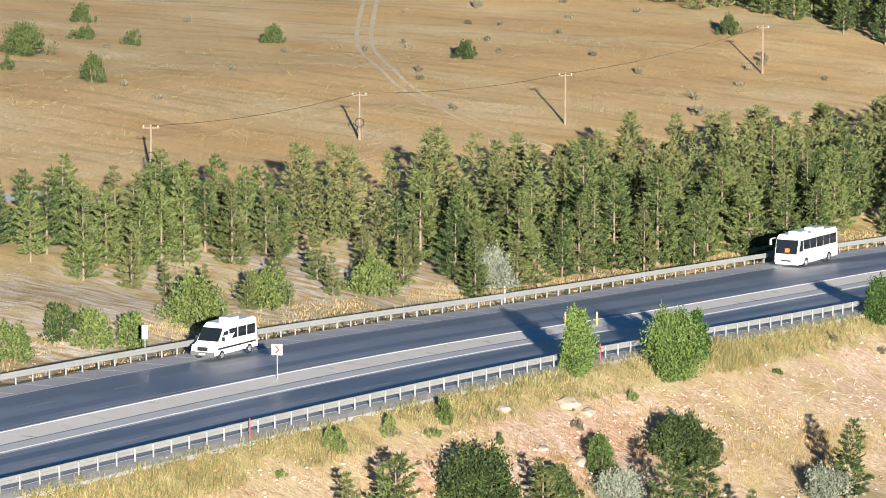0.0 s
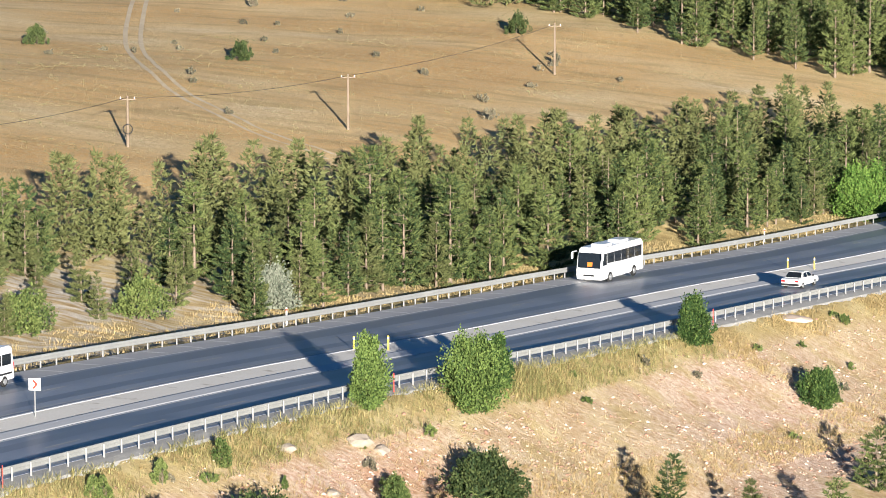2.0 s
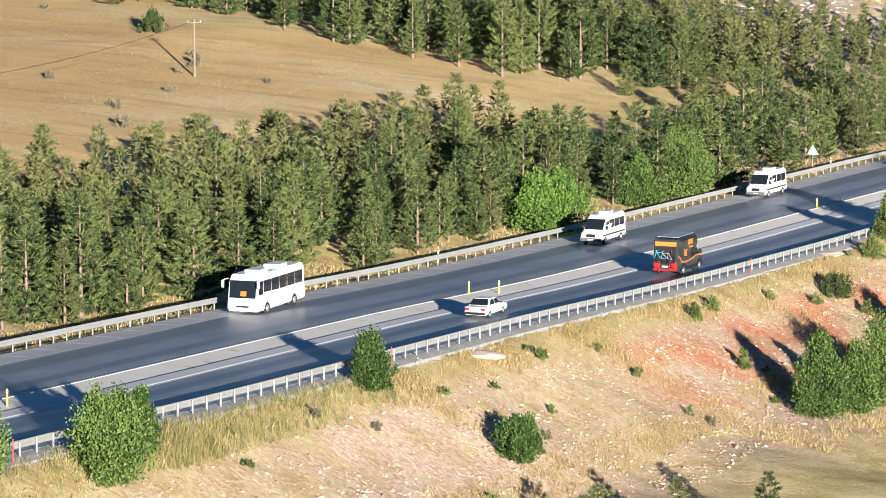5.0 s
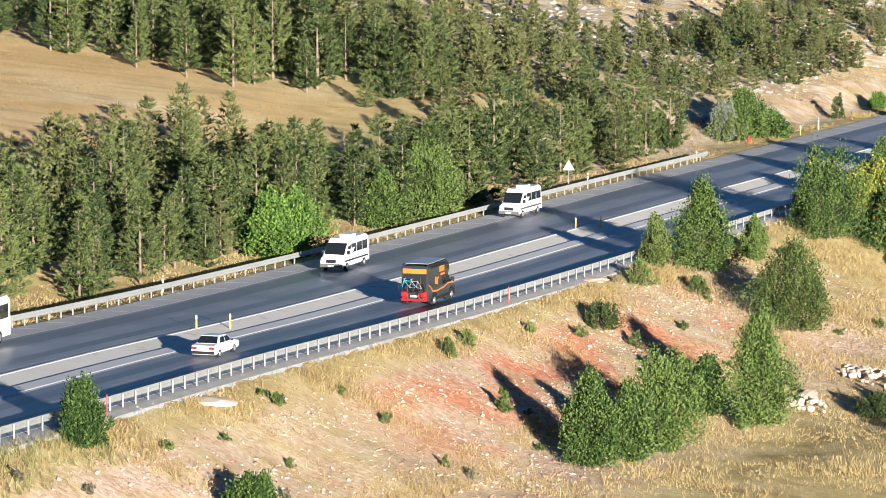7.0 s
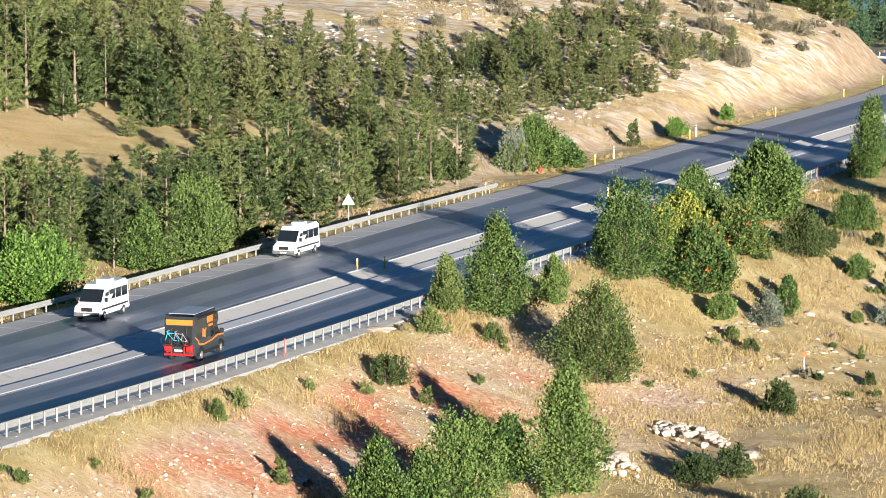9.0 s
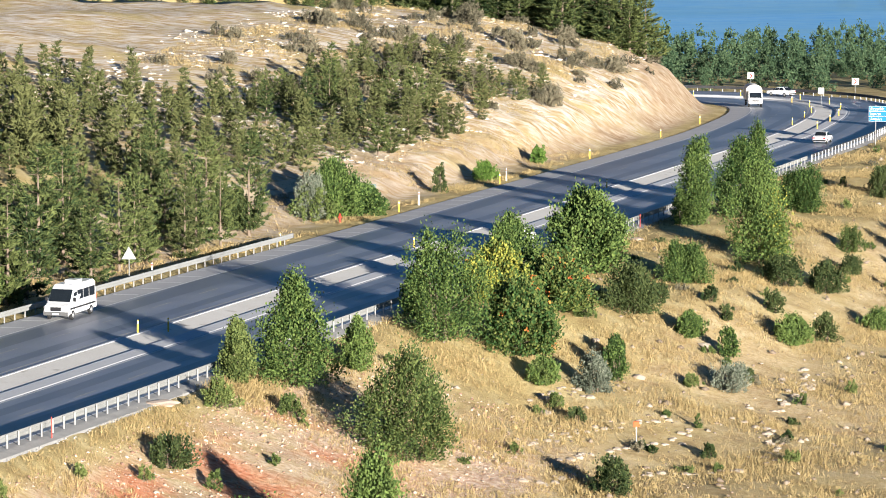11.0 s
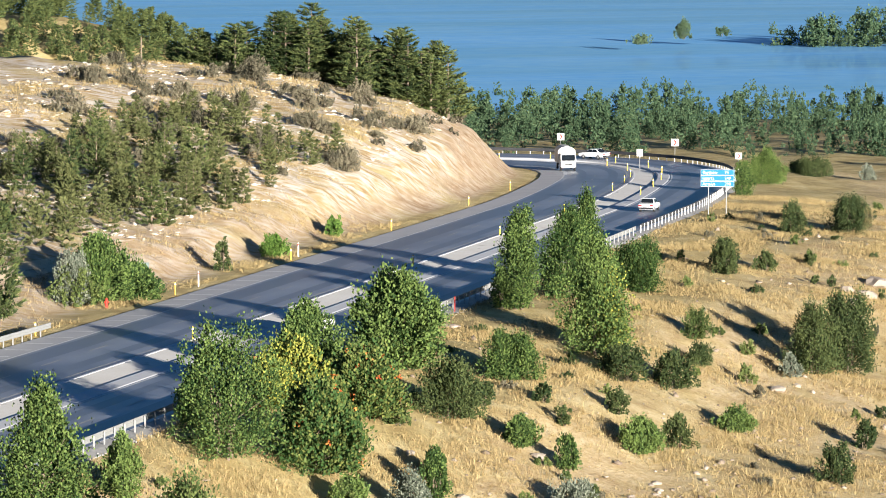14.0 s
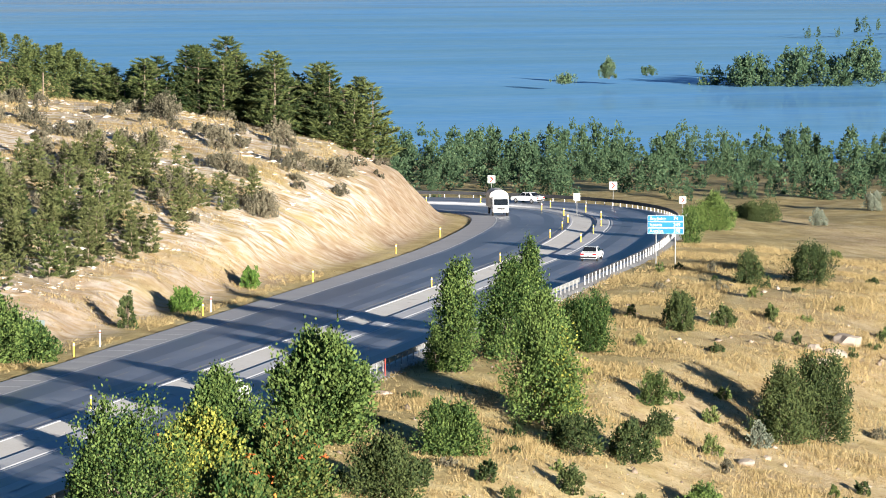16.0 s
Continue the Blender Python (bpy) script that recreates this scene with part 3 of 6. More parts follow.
def plate_sign(p, face, shape, label, h=2.4, size=1.0, front=None):
    root = thing("road_sign", Matrix.Translation(p) @ Matrix.Rotation(radians(face), 4, "Z"), label, "road sign")
    bm = bmesh.new()
    tube(bm, (0, 0.05, -0.5), (0, 0.05, h + size * 0.4), 0.04)
    part("pole", bm, M_ZINC, root)
    bm = bmesh.new()
    if shape == "triangle":
        vs = [bm.verts.new((size * 0.6 * math.cos(a), 0, h + size * 0.6 * math.sin(a))) for a in (radians(90), radians(210), radians(330))]
        f = bm.faces.new(vs)
        g = bmesh.ops.extrude_face_region(bm, geom=[f])
        bmesh.ops.translate(bm, vec=(0, 0.02, 0), verts=[e for e in g["geom"] if isinstance(e, bmesh.types.BMVert)])
    else:
        box(bm, 0, 0, h, size * shape, 0.025, size, bevel=0.01)
    part("plate", bm, front or M_GREYBACK, root)



# ---- plants ----
def leaf_material(name, dark, light, yellow=None):
    m = material(name, (dark, tuple((a + b) / 2 for a, b in zip(dark, light)), light), 0.9, 0.75, fine=5, detail=0.5, island=0.45, random_mix=0.3, spec=0.2)
    b = m.node_tree.nodes["Principled BSDF"]
    b.inputs["Subsurface Weight"].default_value = 0.0
    return m


M_BARK = material("bark", ((0.14, 0.105, 0.075), (0.32, 0.25, 0.19)), 2.0, 0.95, bump=0.4)
M_PINE = leaf_material("pine_needles", (0.029, 0.052, 0.018), (0.145, 0.172, 0.056))
M_PINE2 = leaf_material("dry_pine_needles", (0.060, 0.074, 0.026), (0.140, 0.150, 0.056))
M_LEAF = {
    "poplar": leaf_material("poplar_leaves", (0.022, 0.052, 0.012), (0.140, 0.200, 0.052)),
    "dark": leaf_material("dark_shrub_leaves", (0.020, 0.038, 0.012), (0.082, 0.105, 0.034)),
    "light": leaf_material("pale_green_leaves", (0.042, 0.070, 0.018), (0.150, 0.185, 0.055)),
    "bright": leaf_material("bright_green_leaves", (0.05, 0.115, 0.02), (0.155, 0.25, 0.05)),
    "yellow": leaf_material("yellowing_leaves", (0.05, 0.10, 0.025), (0.34, 0.33, 0.06)),
    "orange": leaf_material("reddening_leaves", (0.035, 0.08, 0.02), (0.17, 0.19, 0.05)),
    "silver": leaf_material("silvery_leaves", (0.10, 0.12, 0.085), (0.26, 0.28, 0.21)),
    "grey": leaf_material("grey_olive_twigs", (0.075, 0.07, 0.046), (0.22, 0.195, 0.13)),
    "far": leaf_material("distant_leaves", (0.036, 0.072, 0.036), (0.125, 0.180, 0.088)),
    "seed": leaf_material("orange_seed_heads", (0.40, 0.09, 0.03), (0.62, 0.26, 0.06)),
}


def tri_mesh(name, v, f, mat):
    me = bpy.data.meshes.new(name)
    me.vertices.add(len(v))
    me.vertices.foreach_set("co", np.ascontiguousarray(v, np.float32).ravel())
    me.loops.add(f.size)
    me.loops.foreach_set("vertex_index", f.ravel().astype(np.int32))
    me.polygons.add(len(f))
    me.polygons.foreach_set("loop_start", np.arange(0, f.size, f.shape[1], dtype=np.int32))
    me.update()
    me.materials.append(mat)
    return me


def unit(v):
    return v / (np.linalg.norm(v, axis=-1, keepdims=True) + 1e-9)


def blades(p, axis, length, width, rng, facing=None):
    """One thin triangle at each p along axis, turned at random or roughly towards a direction."""
    turn = rng.normal(size=p.shape) if facing is None else facing + rng.normal(0, 0.45, p.shape)
    side = unit(np.cross(axis, turn)) * width[:, None]
    v = np.stack([p - side, p + side, p + axis * length[:, None]], 1).reshape(-1, 3)
    return v, np.arange(len(v)).reshape(-1, 3)


def diamonds(p, axis, length, width, rng, facing=None):
    """One leaf (a kite of four corners) at each p."""
    turn = rng.normal(size=p.shape) if facing is None else facing + rng.normal(0, 0.75, p.shape)
    side = unit(np.cross(axis, turn)) * width[:, None]
    l = axis * length[:, None]
    v = np.stack([p, p + l * 0.45 - side, p + l, p + l * 0.45 + side], 1).reshape(-1, 3)
    return v, np.arange(len(v)).reshape(-1, 4)


def pine_crown(rng, h, rmax, tufts, base=0.12, blunt=0.75, per=3, fat=1.0):
    """Whorls of limbs, each a flat fan of needle sprays with upturned tips; uneven, with gaps between the whorls."""
    whorls = np.linspace(base * h, 0.96 * h, max(8, int(h * 1.75)))
    lims = []
    lean = rng.normal(0, 0.05, 2)
    for z in whorls:
        t = (z / h - base) / (1 - base)
        r = rmax * (1 - t) ** blunt * (0.62 + 0.38 * min(1, t * 5 + 0.3)) * rng.uniform(0.82, 1.12)
        n = rng.integers(5, 8)
        a0 = rng.uniform(0, 6.28)
        for j in range(n):
            if rng.random() < 0.08:
                continue
            lims.append((z + rng.normal(0, 0.08), a0 + 6.283 * j / n + rng.normal(0, 0.2), r * rng.uniform(0.62, 1.15) + 0.14, t))
    tot = sum(q[2] ** 1.4 for q in lims)
    P, A, N = [], [], []
    for z, a, rr, t in lims:
        m = max(4, int(tufts * rr ** 1.4 / tot))
        u = rng.uniform(0.12, 1.0, m) ** 0.55
        out = np.array([math.cos(a), math.sin(a), 0])
        side = np.array([-math.sin(a), math.cos(a), 0])
        w = rng.uniform(-1, 1, m) * (0.10 + 0.42 * rr * u * (1.12 - u))
        rise = (0.10 + 0.55 * t) * rr * u + 0.14 * rr * u ** 3 - 0.05 * rr
        p = out * (rr * u)[:, None] + side * w[:, None] + np.array([0, 0, z]) + np.array([0, 0, 1.0]) * rise[:, None]
        p[:, :2] += lean * (z / h) ** 2 * h
        p += rng.normal(0, 0.05, (m, 3))
        P.append(p)
        A.append(unit(out * 0.8 + side * (np.sign(w) * 0.35)[:, None] + np.array([0, 0, 0.5]) + rng.normal(0, 0.25, (m, 3))))
        N.append(np.tile(out * 0.75 + np.array([0, 0, 0.65]), (m, 1)))
    p, ax, nn = np.concatenate(P), np.concatenate(A), np.concatenate(N)
    V, F, o = [], [], 0
    for _ in range(per):
        q = unit(ax + rng.normal(0, 0.4, ax.shape))
        v, f = blades(p, q, rng.uniform(0.26, 0.5, len(p)) * (0.8 + h * 0.03) * fat ** 0.5, rng.uniform(0.045, 0.08, len(p)) * fat, rng, nn)
        V.append(v)
        F.append(f + o)
        o += len(v)
    top = np.array([lean[0] * h * 0.9, lean[1] * h * 0.9, h * 0.96])
    v, f = blades(np.tile(top, (14, 1)) - np.array([0, 0, 1.0]) * rng.uniform(0, 0.5, 14)[:, None], unit(rng.normal(0, 0.35, (14, 3)) + [0, 0, 1]), np.full(14, 0.4), np.full(14, 0.06), rng)
    V.append(v)
    F.append(f + o)
    return np.concatenate(V), np.concatenate(F), [q[:3] for q in lims]


def pine(name, seed, h, rmax, tufts, mat, label, base=0.12, blunt=0.75):
    rng = np.random.default_rng(seed)
    root = thing(name, Matrix(), label, "pine tree", "pines of the plantation")
    v, f, lims = pine_crown(rng, h, rmax, int(tufts * 0.95), base, blunt, 3)
    bm = bmesh.new()
    tube(bm, (0, 0, -0.4), (0, 0, h * 0.96), 0.019 * h, 0.012, 7)
    for z, a, rr in lims[::3]:
        tube(bm, (0, 0, z), (math.cos(a) * rr * 0.8, math.sin(a) * rr * 0.8, z + 0.12 * rr), 0.025, 0.008, 4, False)
    part("trunk", bm, M_BARK, root)
    c = new("crown", tri_mesh("crown", v, f, mat))
    c.parent = root
    return root


def put(src, x, y, scale=1.0, wide=1.0, turn=0.0, sink=0.0, z=None, label=""):
    z = float(terrain(x, y)[0]) if z is None else z
    m = Matrix.Translation((x, y, z - sink)) @ Matrix.Rotation(turn, 4, "Z") @ Matrix.Diagonal((scale * wide, scale * wide, scale, 1))
    ob = copy_thing(src, m)
    if label:
        ob["label"] = label
    return ob


def remove(ob):
    for c in (*ob.children_recursive, ob):
        bpy.data.objects.remove(c)


def broadleaf_arrays(rng, h, w, leaves, leaf, shape="ovate", stems=5):
    """Stems that fork into limbs, and leaves in clumps round their ends."""
    n = max(16, int(leaves / 22))
    zz = rng.uniform(0.06, 1.0, n)
    if shape == "poplar":
        prof = np.sin(np.clip(zz, 0, 1) * 2.7 + 0.25) ** 0.7 * (1.05 - 0.35 * zz)
    elif shape == "ovate":
        prof = np.clip(np.sin((zz * 0.86 + 0.14) * math.pi) ** 0.6, 0.12, 1) * (1.15 - 0.5 * zz)
    elif shape == "low":
        prof = np.sqrt(np.clip(1 - (zz * 0.92) ** 2, 0.04, 1))
    else:
        prof = np.clip(np.sin((zz * 0.8 + 0.16) * math.pi) ** 0.5, 0.15, 1)
    a = rng.uniform(0, 6.283, n)
    r = prof * w / 2 * np.sqrt(rng.uniform(0.18, 1.0, n)) * rng.uniform(0.8, 1.12, n)
    ph = rng.uniform(0, 6.283, 4)
    r = r * (1 + 0.30 * np.sin(3 * a + ph[0] + 3 * zz) + 0.22 * np.sin(5 * a + ph[1] - 6 * zz) + 0.12 * np.sin(2 * a + ph[2]))
    top = 1 + 0.16 * np.sin(2 * a + ph[3]) * (r > 0.15 * w)
    c = np.stack([np.cos(a) * r, np.sin(a) * r, zz * h * 0.93 * top], 1)
    size = rng.uniform(0.04, 0.17, n) * (w + h * 0.5) * 0.75
    m = rng.poisson(leaves / n, n) + 6
    idx = np.repeat(np.arange(n), m)
    off = unit(rng.normal(size=(len(idx), 3))) * (rng.uniform(0.15, 1.0, len(idx)) ** 0.6 * size[idx])[:, None] * np.array([0.85, 0.85, 1.6])
    p = c[idx] + off
    p[:, 2] = np.maximum(p[:, 2], 0.03 * h)
    out = unit(p - np.array([0, 0, h * 0.35]))
    ax = unit(out * 0.6 + np.array([0, 0, 0.8]) + rng.normal(0, 0.5, p.shape))
    v, f = diamonds(p, ax, rng.uniform(0.7, 1.3, len(p)) * leaf, rng.uniform(0.28, 0.44, len(p)) * leaf, rng, unit(p * [1, 1, 0.5] + [0, 0, 0.15 * h]) + unit(off) * 0.5)
    return v, f, c


def broadleaf(name, seed, x, y, h, w, leaf_mat, label, shape="ovate", density=1.0, leaf=0.16, category="tree", seeds=0, second=None, group=""):
    rng = np.random.default_rng(seed)
    z = float(terrain(x, y)[0])
    root = thing(name, Matrix.Translation((x, y, z)), label, category, group)
    low = shape == "low"
    leaves = int(min(13000, max(160, (260 if low else 680) * density * h * w / (leaf / 0.16) ** 1.4)))
    leaf *= 1.25 if low else 1.2
    v, f, c = broadleaf_arrays(rng, h, w, leaves, leaf, shape)
    bm = bmesh.new()
    n = 1 if h > 3.2 and shape in ("ovate", "crown") else 4
    for i in range(n):
        a = 6.283 * i / n + rng.uniform(0, 1)
        b = 0.0 if n == 1 else 0.08 * w
        tube(bm, (math.cos(a) * b, math.sin(a) * b, -0.3), (math.cos(a) * b * 2.2, math.sin(a) * b * 2.2, h * (0.8 if n == 1 else 0.62)), 0.016 * h, 0.006 * h, 6)
    for q in c[:: max(1, len(c) // 14)]:
        tube(bm, (q[0] * 0.12, q[1] * 0.12, q[2] * 0.55), tuple(q), 0.007 * h, 0.004, 4, False)
    part("trunk", bm, M_BARK, root)
    ob = new("crown", tri_mesh("crown", v, f, leaf_mat))
    ob.parent = root
    if second:
        mat2, keep = second
        s = keep(c)
        rr = np.random.default_rng(seed + 5)
        idx = rr.choice(np.flatnonzero(s), max(60, leaves // 3))
        p = c[idx] + rr.normal(0, 0.12 * w, (len(idx), 3))
        v, f = diamonds(p, unit(rr.normal(size=p.shape) + [0, 0, 0.4]), rr.uniform(0.8, 1.3, len(p)) * leaf, rr.uniform(0.28, 0.45, len(p)) * leaf, rr)
        ob = new("yellowed_foliage", tri_mesh("yellowed_foliage", v, f, mat2))
        ob.parent = root
        ob["label"] = "yellowed leaves on one side"
    if seeds:
        idx = rng.integers(0, len(c), seeds)
        p = np.repeat(c[idx] + unit(c[idx] - [0, 0, h * 0.2]) * 0.12 * w, 9, 0) + rng.normal(0, 0.10, (seeds * 9, 3))
        v, f = diamonds(p, unit(rng.normal(size=p.shape)), np.full(len(p), 0.2), np.full(len(p), 0.08), rng)
        ob = new("seed_cluster", tri_mesh("seed_cluster", v, f, M_LEAF["seed"]))
        ob.parent = root
        tagged(ob, "orange-red seed heads", kind="stuff")
    return root


KINDS = {
    "poplar": dict(name="poplar", mat="poplar", label="slender young green poplar growing beside the guard rail", shape="poplar", density=1.35, leaf=0.15),
    "slim": dict(name="sapling", mat="poplar", label="thin sparse green sapling on the dry bank", shape="poplar", density=0.75, leaf=0.15),
    "slimgrey": dict(name="sapling", mat="light", label="greyish green sapling beside the guard rail", shape="poplar", density=1.1, leaf=0.14),
    "ovate": dict(name="broadleaf_tree", mat="poplar", label="dense dark green broadleaf tree on the bank", shape="ovate", density=1.5, leaf=0.16),
    "wide": dict(name="broadleaf_tree", mat="poplar", label="broad many-stemmed green tree on the bank", shape="wide", density=1.4, leaf=0.15),
    "light": dict(name="acacia_tree", mat="light", label="airy pale green tree with thin stems", shape="crown", density=0.75, leaf=0.15),
    "limeside": dict(name="broadleaf_tree", mat="poplar", label="tall green tree with yellowed leaves on one side", shape="ovate", density=1.4, leaf=0.17),
    "ailanthus": dict(name="broadleaf_tree", mat="poplar", label="bushy green tree with long leaves beside the road", shape="wide", density=1.2, leaf=0.22),
    "yellow": dict(name="sumac_tree", mat="yellow", label="low tree with yellowing leaves beside the road", shape="wide", density=1.1, leaf=0.2),
    "orange": dict(name="sumac_tree", mat="orange", label="low tree with orange-red seed heads on the bank", shape="wide", density=1.1, leaf=0.2),
    # stands for pine-like bushes, built with broadleaf crowns
    "foot_pine": dict(name="oak_bush", mat="dark", label="dense dark green pine-like bush at the foot of the bank", shape="crown", density=1.2, leaf=0.16),
    "bush": dict(name="bush", mat="poplar", label="rounded green bush on the dry slope", shape="wide", density=1.5, leaf=0.14),
    "shrub": dict(name="shrub", mat="light", label="small green shrub on the rubble bank", shape="low", density=1.6, leaf=0.12),
    "dark": dict(name="shrub", mat="dark", label="low dark green shrub in dry grass", shape="low", density=1.5, leaf=0.14),
    "silver": dict(name="silver_shrub", mat="silver", label="round silvery grey shrub in dry grass", shape="low", density=1.9, leaf=0.12),
    "leafy_far": dict(name="bush", mat="light", label="green bush on the pale earth behind the guard rail", shape="low", density=1.1, leaf=0.17),
    "dark_far": dict(name="shrub", mat="dark", label="lone dark shrub on the dry hillside", shape="low", density=1.3, leaf=0.18),
    "pinebush_far": dict(name="bush", mat="silver", label="blue-green bush at the forest edge", shape="wide", density=1.2, leaf=0.16),
    "bright_far": dict(name="broadleaf_tree", mat="bright", label="bright green leafy tree at the forest edge", shape="wide", density=1.2, leaf=0.19),
    "green_far": dict(name="broadleaf_tree", mat="poplar", label="full green broadleaf tree among the pines", shape="ovate", density=1.2, leaf=0.18),
    "grey_near": dict(name="dry_shrub", mat="grey", label="small grey-brown dried shrub among dry grass", shape="low", density=1.5, leaf=0.11),
    "grey_far": dict(name="dry_shrub", mat="grey", label="grey-brown leafless shrub on the stony hill", shape="low", density=1.1, leaf=0.16),
}
_seed = [100]


def grow(kind, places):
    q = KINDS[kind]
    for x, y, h, w in places:
        _seed[0] += 1
        second = (M_LEAF["yellow"], lambda c: (c[:, 0] > 0.1) & (c[:, 2] < c[:, 2].max() * 0.75)) if kind == "limeside" else None
        broadleaf(q["name"], _seed[0], x, y, max(h, 0.35), max(w, 0.35), M_LEAF[q["mat"]], q["label"], q["shape"], q["density"], q["leaf"],
                  "shrub" if q["shape"] == "low" else "tree", seeds=26 if kind == "orange" else 10 if kind == "yellow" else 0, second=second)


grow("poplar", ((10.1, 282.9, 4.5, 2.2), (19.5, 298.2, 3.6, 1.7), (168.1, 525.9, 8.1, 3.4), (180.5, 540.8, 8.2, 3.1)))
grow("shrub", ((15.9, 293.2, 1.7, 1.1), (0.8, 263.1, 1.5, 1.1), (-2.7, 256.5, 1.3, 0.9), (-6.4, 250.4, 1.1, 0.9), (11.2, 269.8, 1.5, 1.9), (51.5, 351.9, 0.7, 0.7), (11.1, 266.7, 2.2, 1.7), (-5.8, 250.4, 1.4, 1.1), (92.6, 419.9, 1.8, 2), (70.6, 384.4, 1.1, 1.1), (68.2, 379.7, 1.3, 1.1), (77.5, 394.6, 0.7, 0.8), (70, 370.6, 1.4, 1.1), (51.2, 351.8, 0.7, 0.7), (98.4, 423.3, 1.4, 1.6), (125, 449.4, 1.7, 1.9), (57, 360.4, 0.5, 0.5), (82.4, 398.4, 0.9, 1), (87.4, 401.6, 1.1, 1), (59.4, 358.6, 0.7, 0.7), (180.9, 518.9, 2.2, 2.2), (136, 469.2, 1.2, 1.7)))
grow("shrub", ((179.8, 507.5, 1.3, 1.4), (192, 545, 1, 1.1), (214.5, 565.9, 1.1, 1.2)))
grow("slim", ((18.3, 297.3, 3, 1.4), (108.2, 439.9, 3.6, 2.3), (119.6, 462.1, 3.1, 2.3), (134.6, 458.8, 2.3, 1.8), (166.6, 526, 3.4, 1.6), (132.9, 454.3, 3.1, 1.6), (147.6, 467.8, 2.3, 1.6), (244.7, 643.5, 3.8, 2.3)))
grow("bush", ((17.3, 291.7, 4.8, 3.6), (36.2, 327.9, 3.5, 2.2), (45.6, 326.8, 2.7, 2.4), (186.2, 542.7, 4.1, 3.9), (152.2, 488.8, 3, 3.4), (156.5, 476, 2.1, 2.9), (145.5, 471.1, 1.8, 2), (125.4, 449.6, 1.8, 2.2), (170.3, 489.5, 1.5, 2.7), (260.8, 670.7, 3.9, 4)))
grow("foot_pine", ((17.1, 276.3, 3, 4.4), (3, 252.3, 3.4, 4.6), (7.8, 258.1, 2.3, 2.5)))
grow("silver", ((12, 262.4, 1.8, 4.1), (27.2, 278.7, 2, 3.1), (129.7, 450.3, 2.7, 2.5), (143.3, 456.8, 1.9, 2.8), (186.3, 512.7, 1.7, 1.6), (293.1, 705.8, 1.8, 2.1), (351, 798, 2.6, 2.6)))
grow("ovate", ((101.1, 431.5, 7.3, 5.3), (134.3, 482.5, 5.1, 4.3), (150.2, 504.7, 4.3, 5.2), (73.7, 361.9, 6.1, 3.6), (77.2, 365.1, 5.3, 2.6), (88.2, 384.6, 4, 2.4), (91.5, 383, 7.8, 4.7), (175.8, 533.6, 7.3, 5.5)))
grow("slimgrey", ((96.1, 427.8, 3.9, 2.5),))
grow("wide", ((119.2, 454.9, 7.5, 5.6), (81.6, 372.2, 6.3, 4.4)))
grow("yellow", ((129.1, 471.4, 4.2, 4.3),))
grow("orange", ((135, 473, 3.9, 4.1), (125.8, 456.3, 5, 6.1), (134.1, 470.5, 3.5, 4.8)))
grow("dark", ((85.2, 403.4, 1.9, 2.7), (118.7, 417.5, 2.3, 2.7), (103.3, 391.8, 1.8, 2.8), (106.4, 393.4, 1.9, 2.4), (104.3, 373.7, 2.3, 3.4), (164.7, 497.5, 2.3, 4), (169.9, 499.5, 2.5, 3.6), (176.5, 509.2, 1.8, 2.3), (142, 474.9, 3.8, 4.5), (201.2, 556.8, 2.7, 2.4), (207, 560.1, 1.7, 1.9), (227.8, 596.3, 3, 2.7), (234.5, 596.8, 3.7, 4.3), (189.8, 515.4, 5.2, 4.3), (194.3, 518.2, 6.2, 4.8), (151.5, 481.4, 1.2, 1.4), (151.2, 477.5, 1.2, 1.4), (158.4, 484.2, 1.5, 1.9), (161, 479.5, 2.3, 2.1), (170.5, 473.4, 2.5, 2.5), (180.6, 488.7, 2, 1.7), (145.9, 478.8, 1.6, 2)))
grow("dark", ((286.5, 709.2, 2.1, 5.7), (287.2, 714.5, 1.4, 3.6), (199.7, 553.3, 2.9, 2.2)))
grow("light", ((105.4, 420.3, 6.8, 5.7),))
grow("limeside", ((166.1, 505.8, 9, 5),))
grow("ailanthus", ((143.7, 490.1, 6.3, 6),))
grow("leafy_far", ((-18, 307.6, 3.4, 4.9), (-13.2, 319.5, 2.8, 4), (-29.6, 284, 2.4, 3.2), (-24.7, 292.5, 2.9, 2.5), (-22.1, 295.3, 2.1, 3.3), (-4.9, 333.2, 2.8, 4.2), (22.1, 374.1, 1.8, 3.1), (86.3, 481, 3.1, 3.1), (91.2, 476.3, 1.5, 2.5), (133.8, 537, 2.8, 3.3)))
grow("dark_far", ((-26.8, 292.4, 2.5, 2.5), (122.6, 525, 2.7, 4.1), (122.1, 523.1, 3, 4), (155.6, 564.9, 2.7, 1.3), (-42.4, 493.9, 2.1, 2.3), (-44.7, 445.8, 3, 4.8), (-35.1, 422, 2.6, 2.6), (-40.1, 471.4, 1.3, 2.9), (-34.4, 469.3, 1.3, 1.8), (-18.9, 486.2, 1.9, 2.7), (4, 486.4, 1.9, 2.6), (38.7, 533.1, 2.2, 3), (-44.6, 426.7, 1.3, 1.4)))
grow("pinebush_far", ((4.6, 345.2, 2.9, 4.3), (133.8, 537.4, 4.2, 2.4)))
grow("bright_far", ((66.9, 438.6, 5, 6), (164.8, 577.7, 1.8, 2.2), (178, 597.4, 1.8, 1.4)))
grow("green_far", ((79.7, 460.2, 4.7, 4), (85.5, 467.7, 7.1, 5.5), (138.4, 545.5, 4.3, 3.7), (142.1, 546.9, 2.2, 3.7), (136.6, 539.8, 5.2, 4.8), (140.1, 541.4, 2.6, 3.8)))
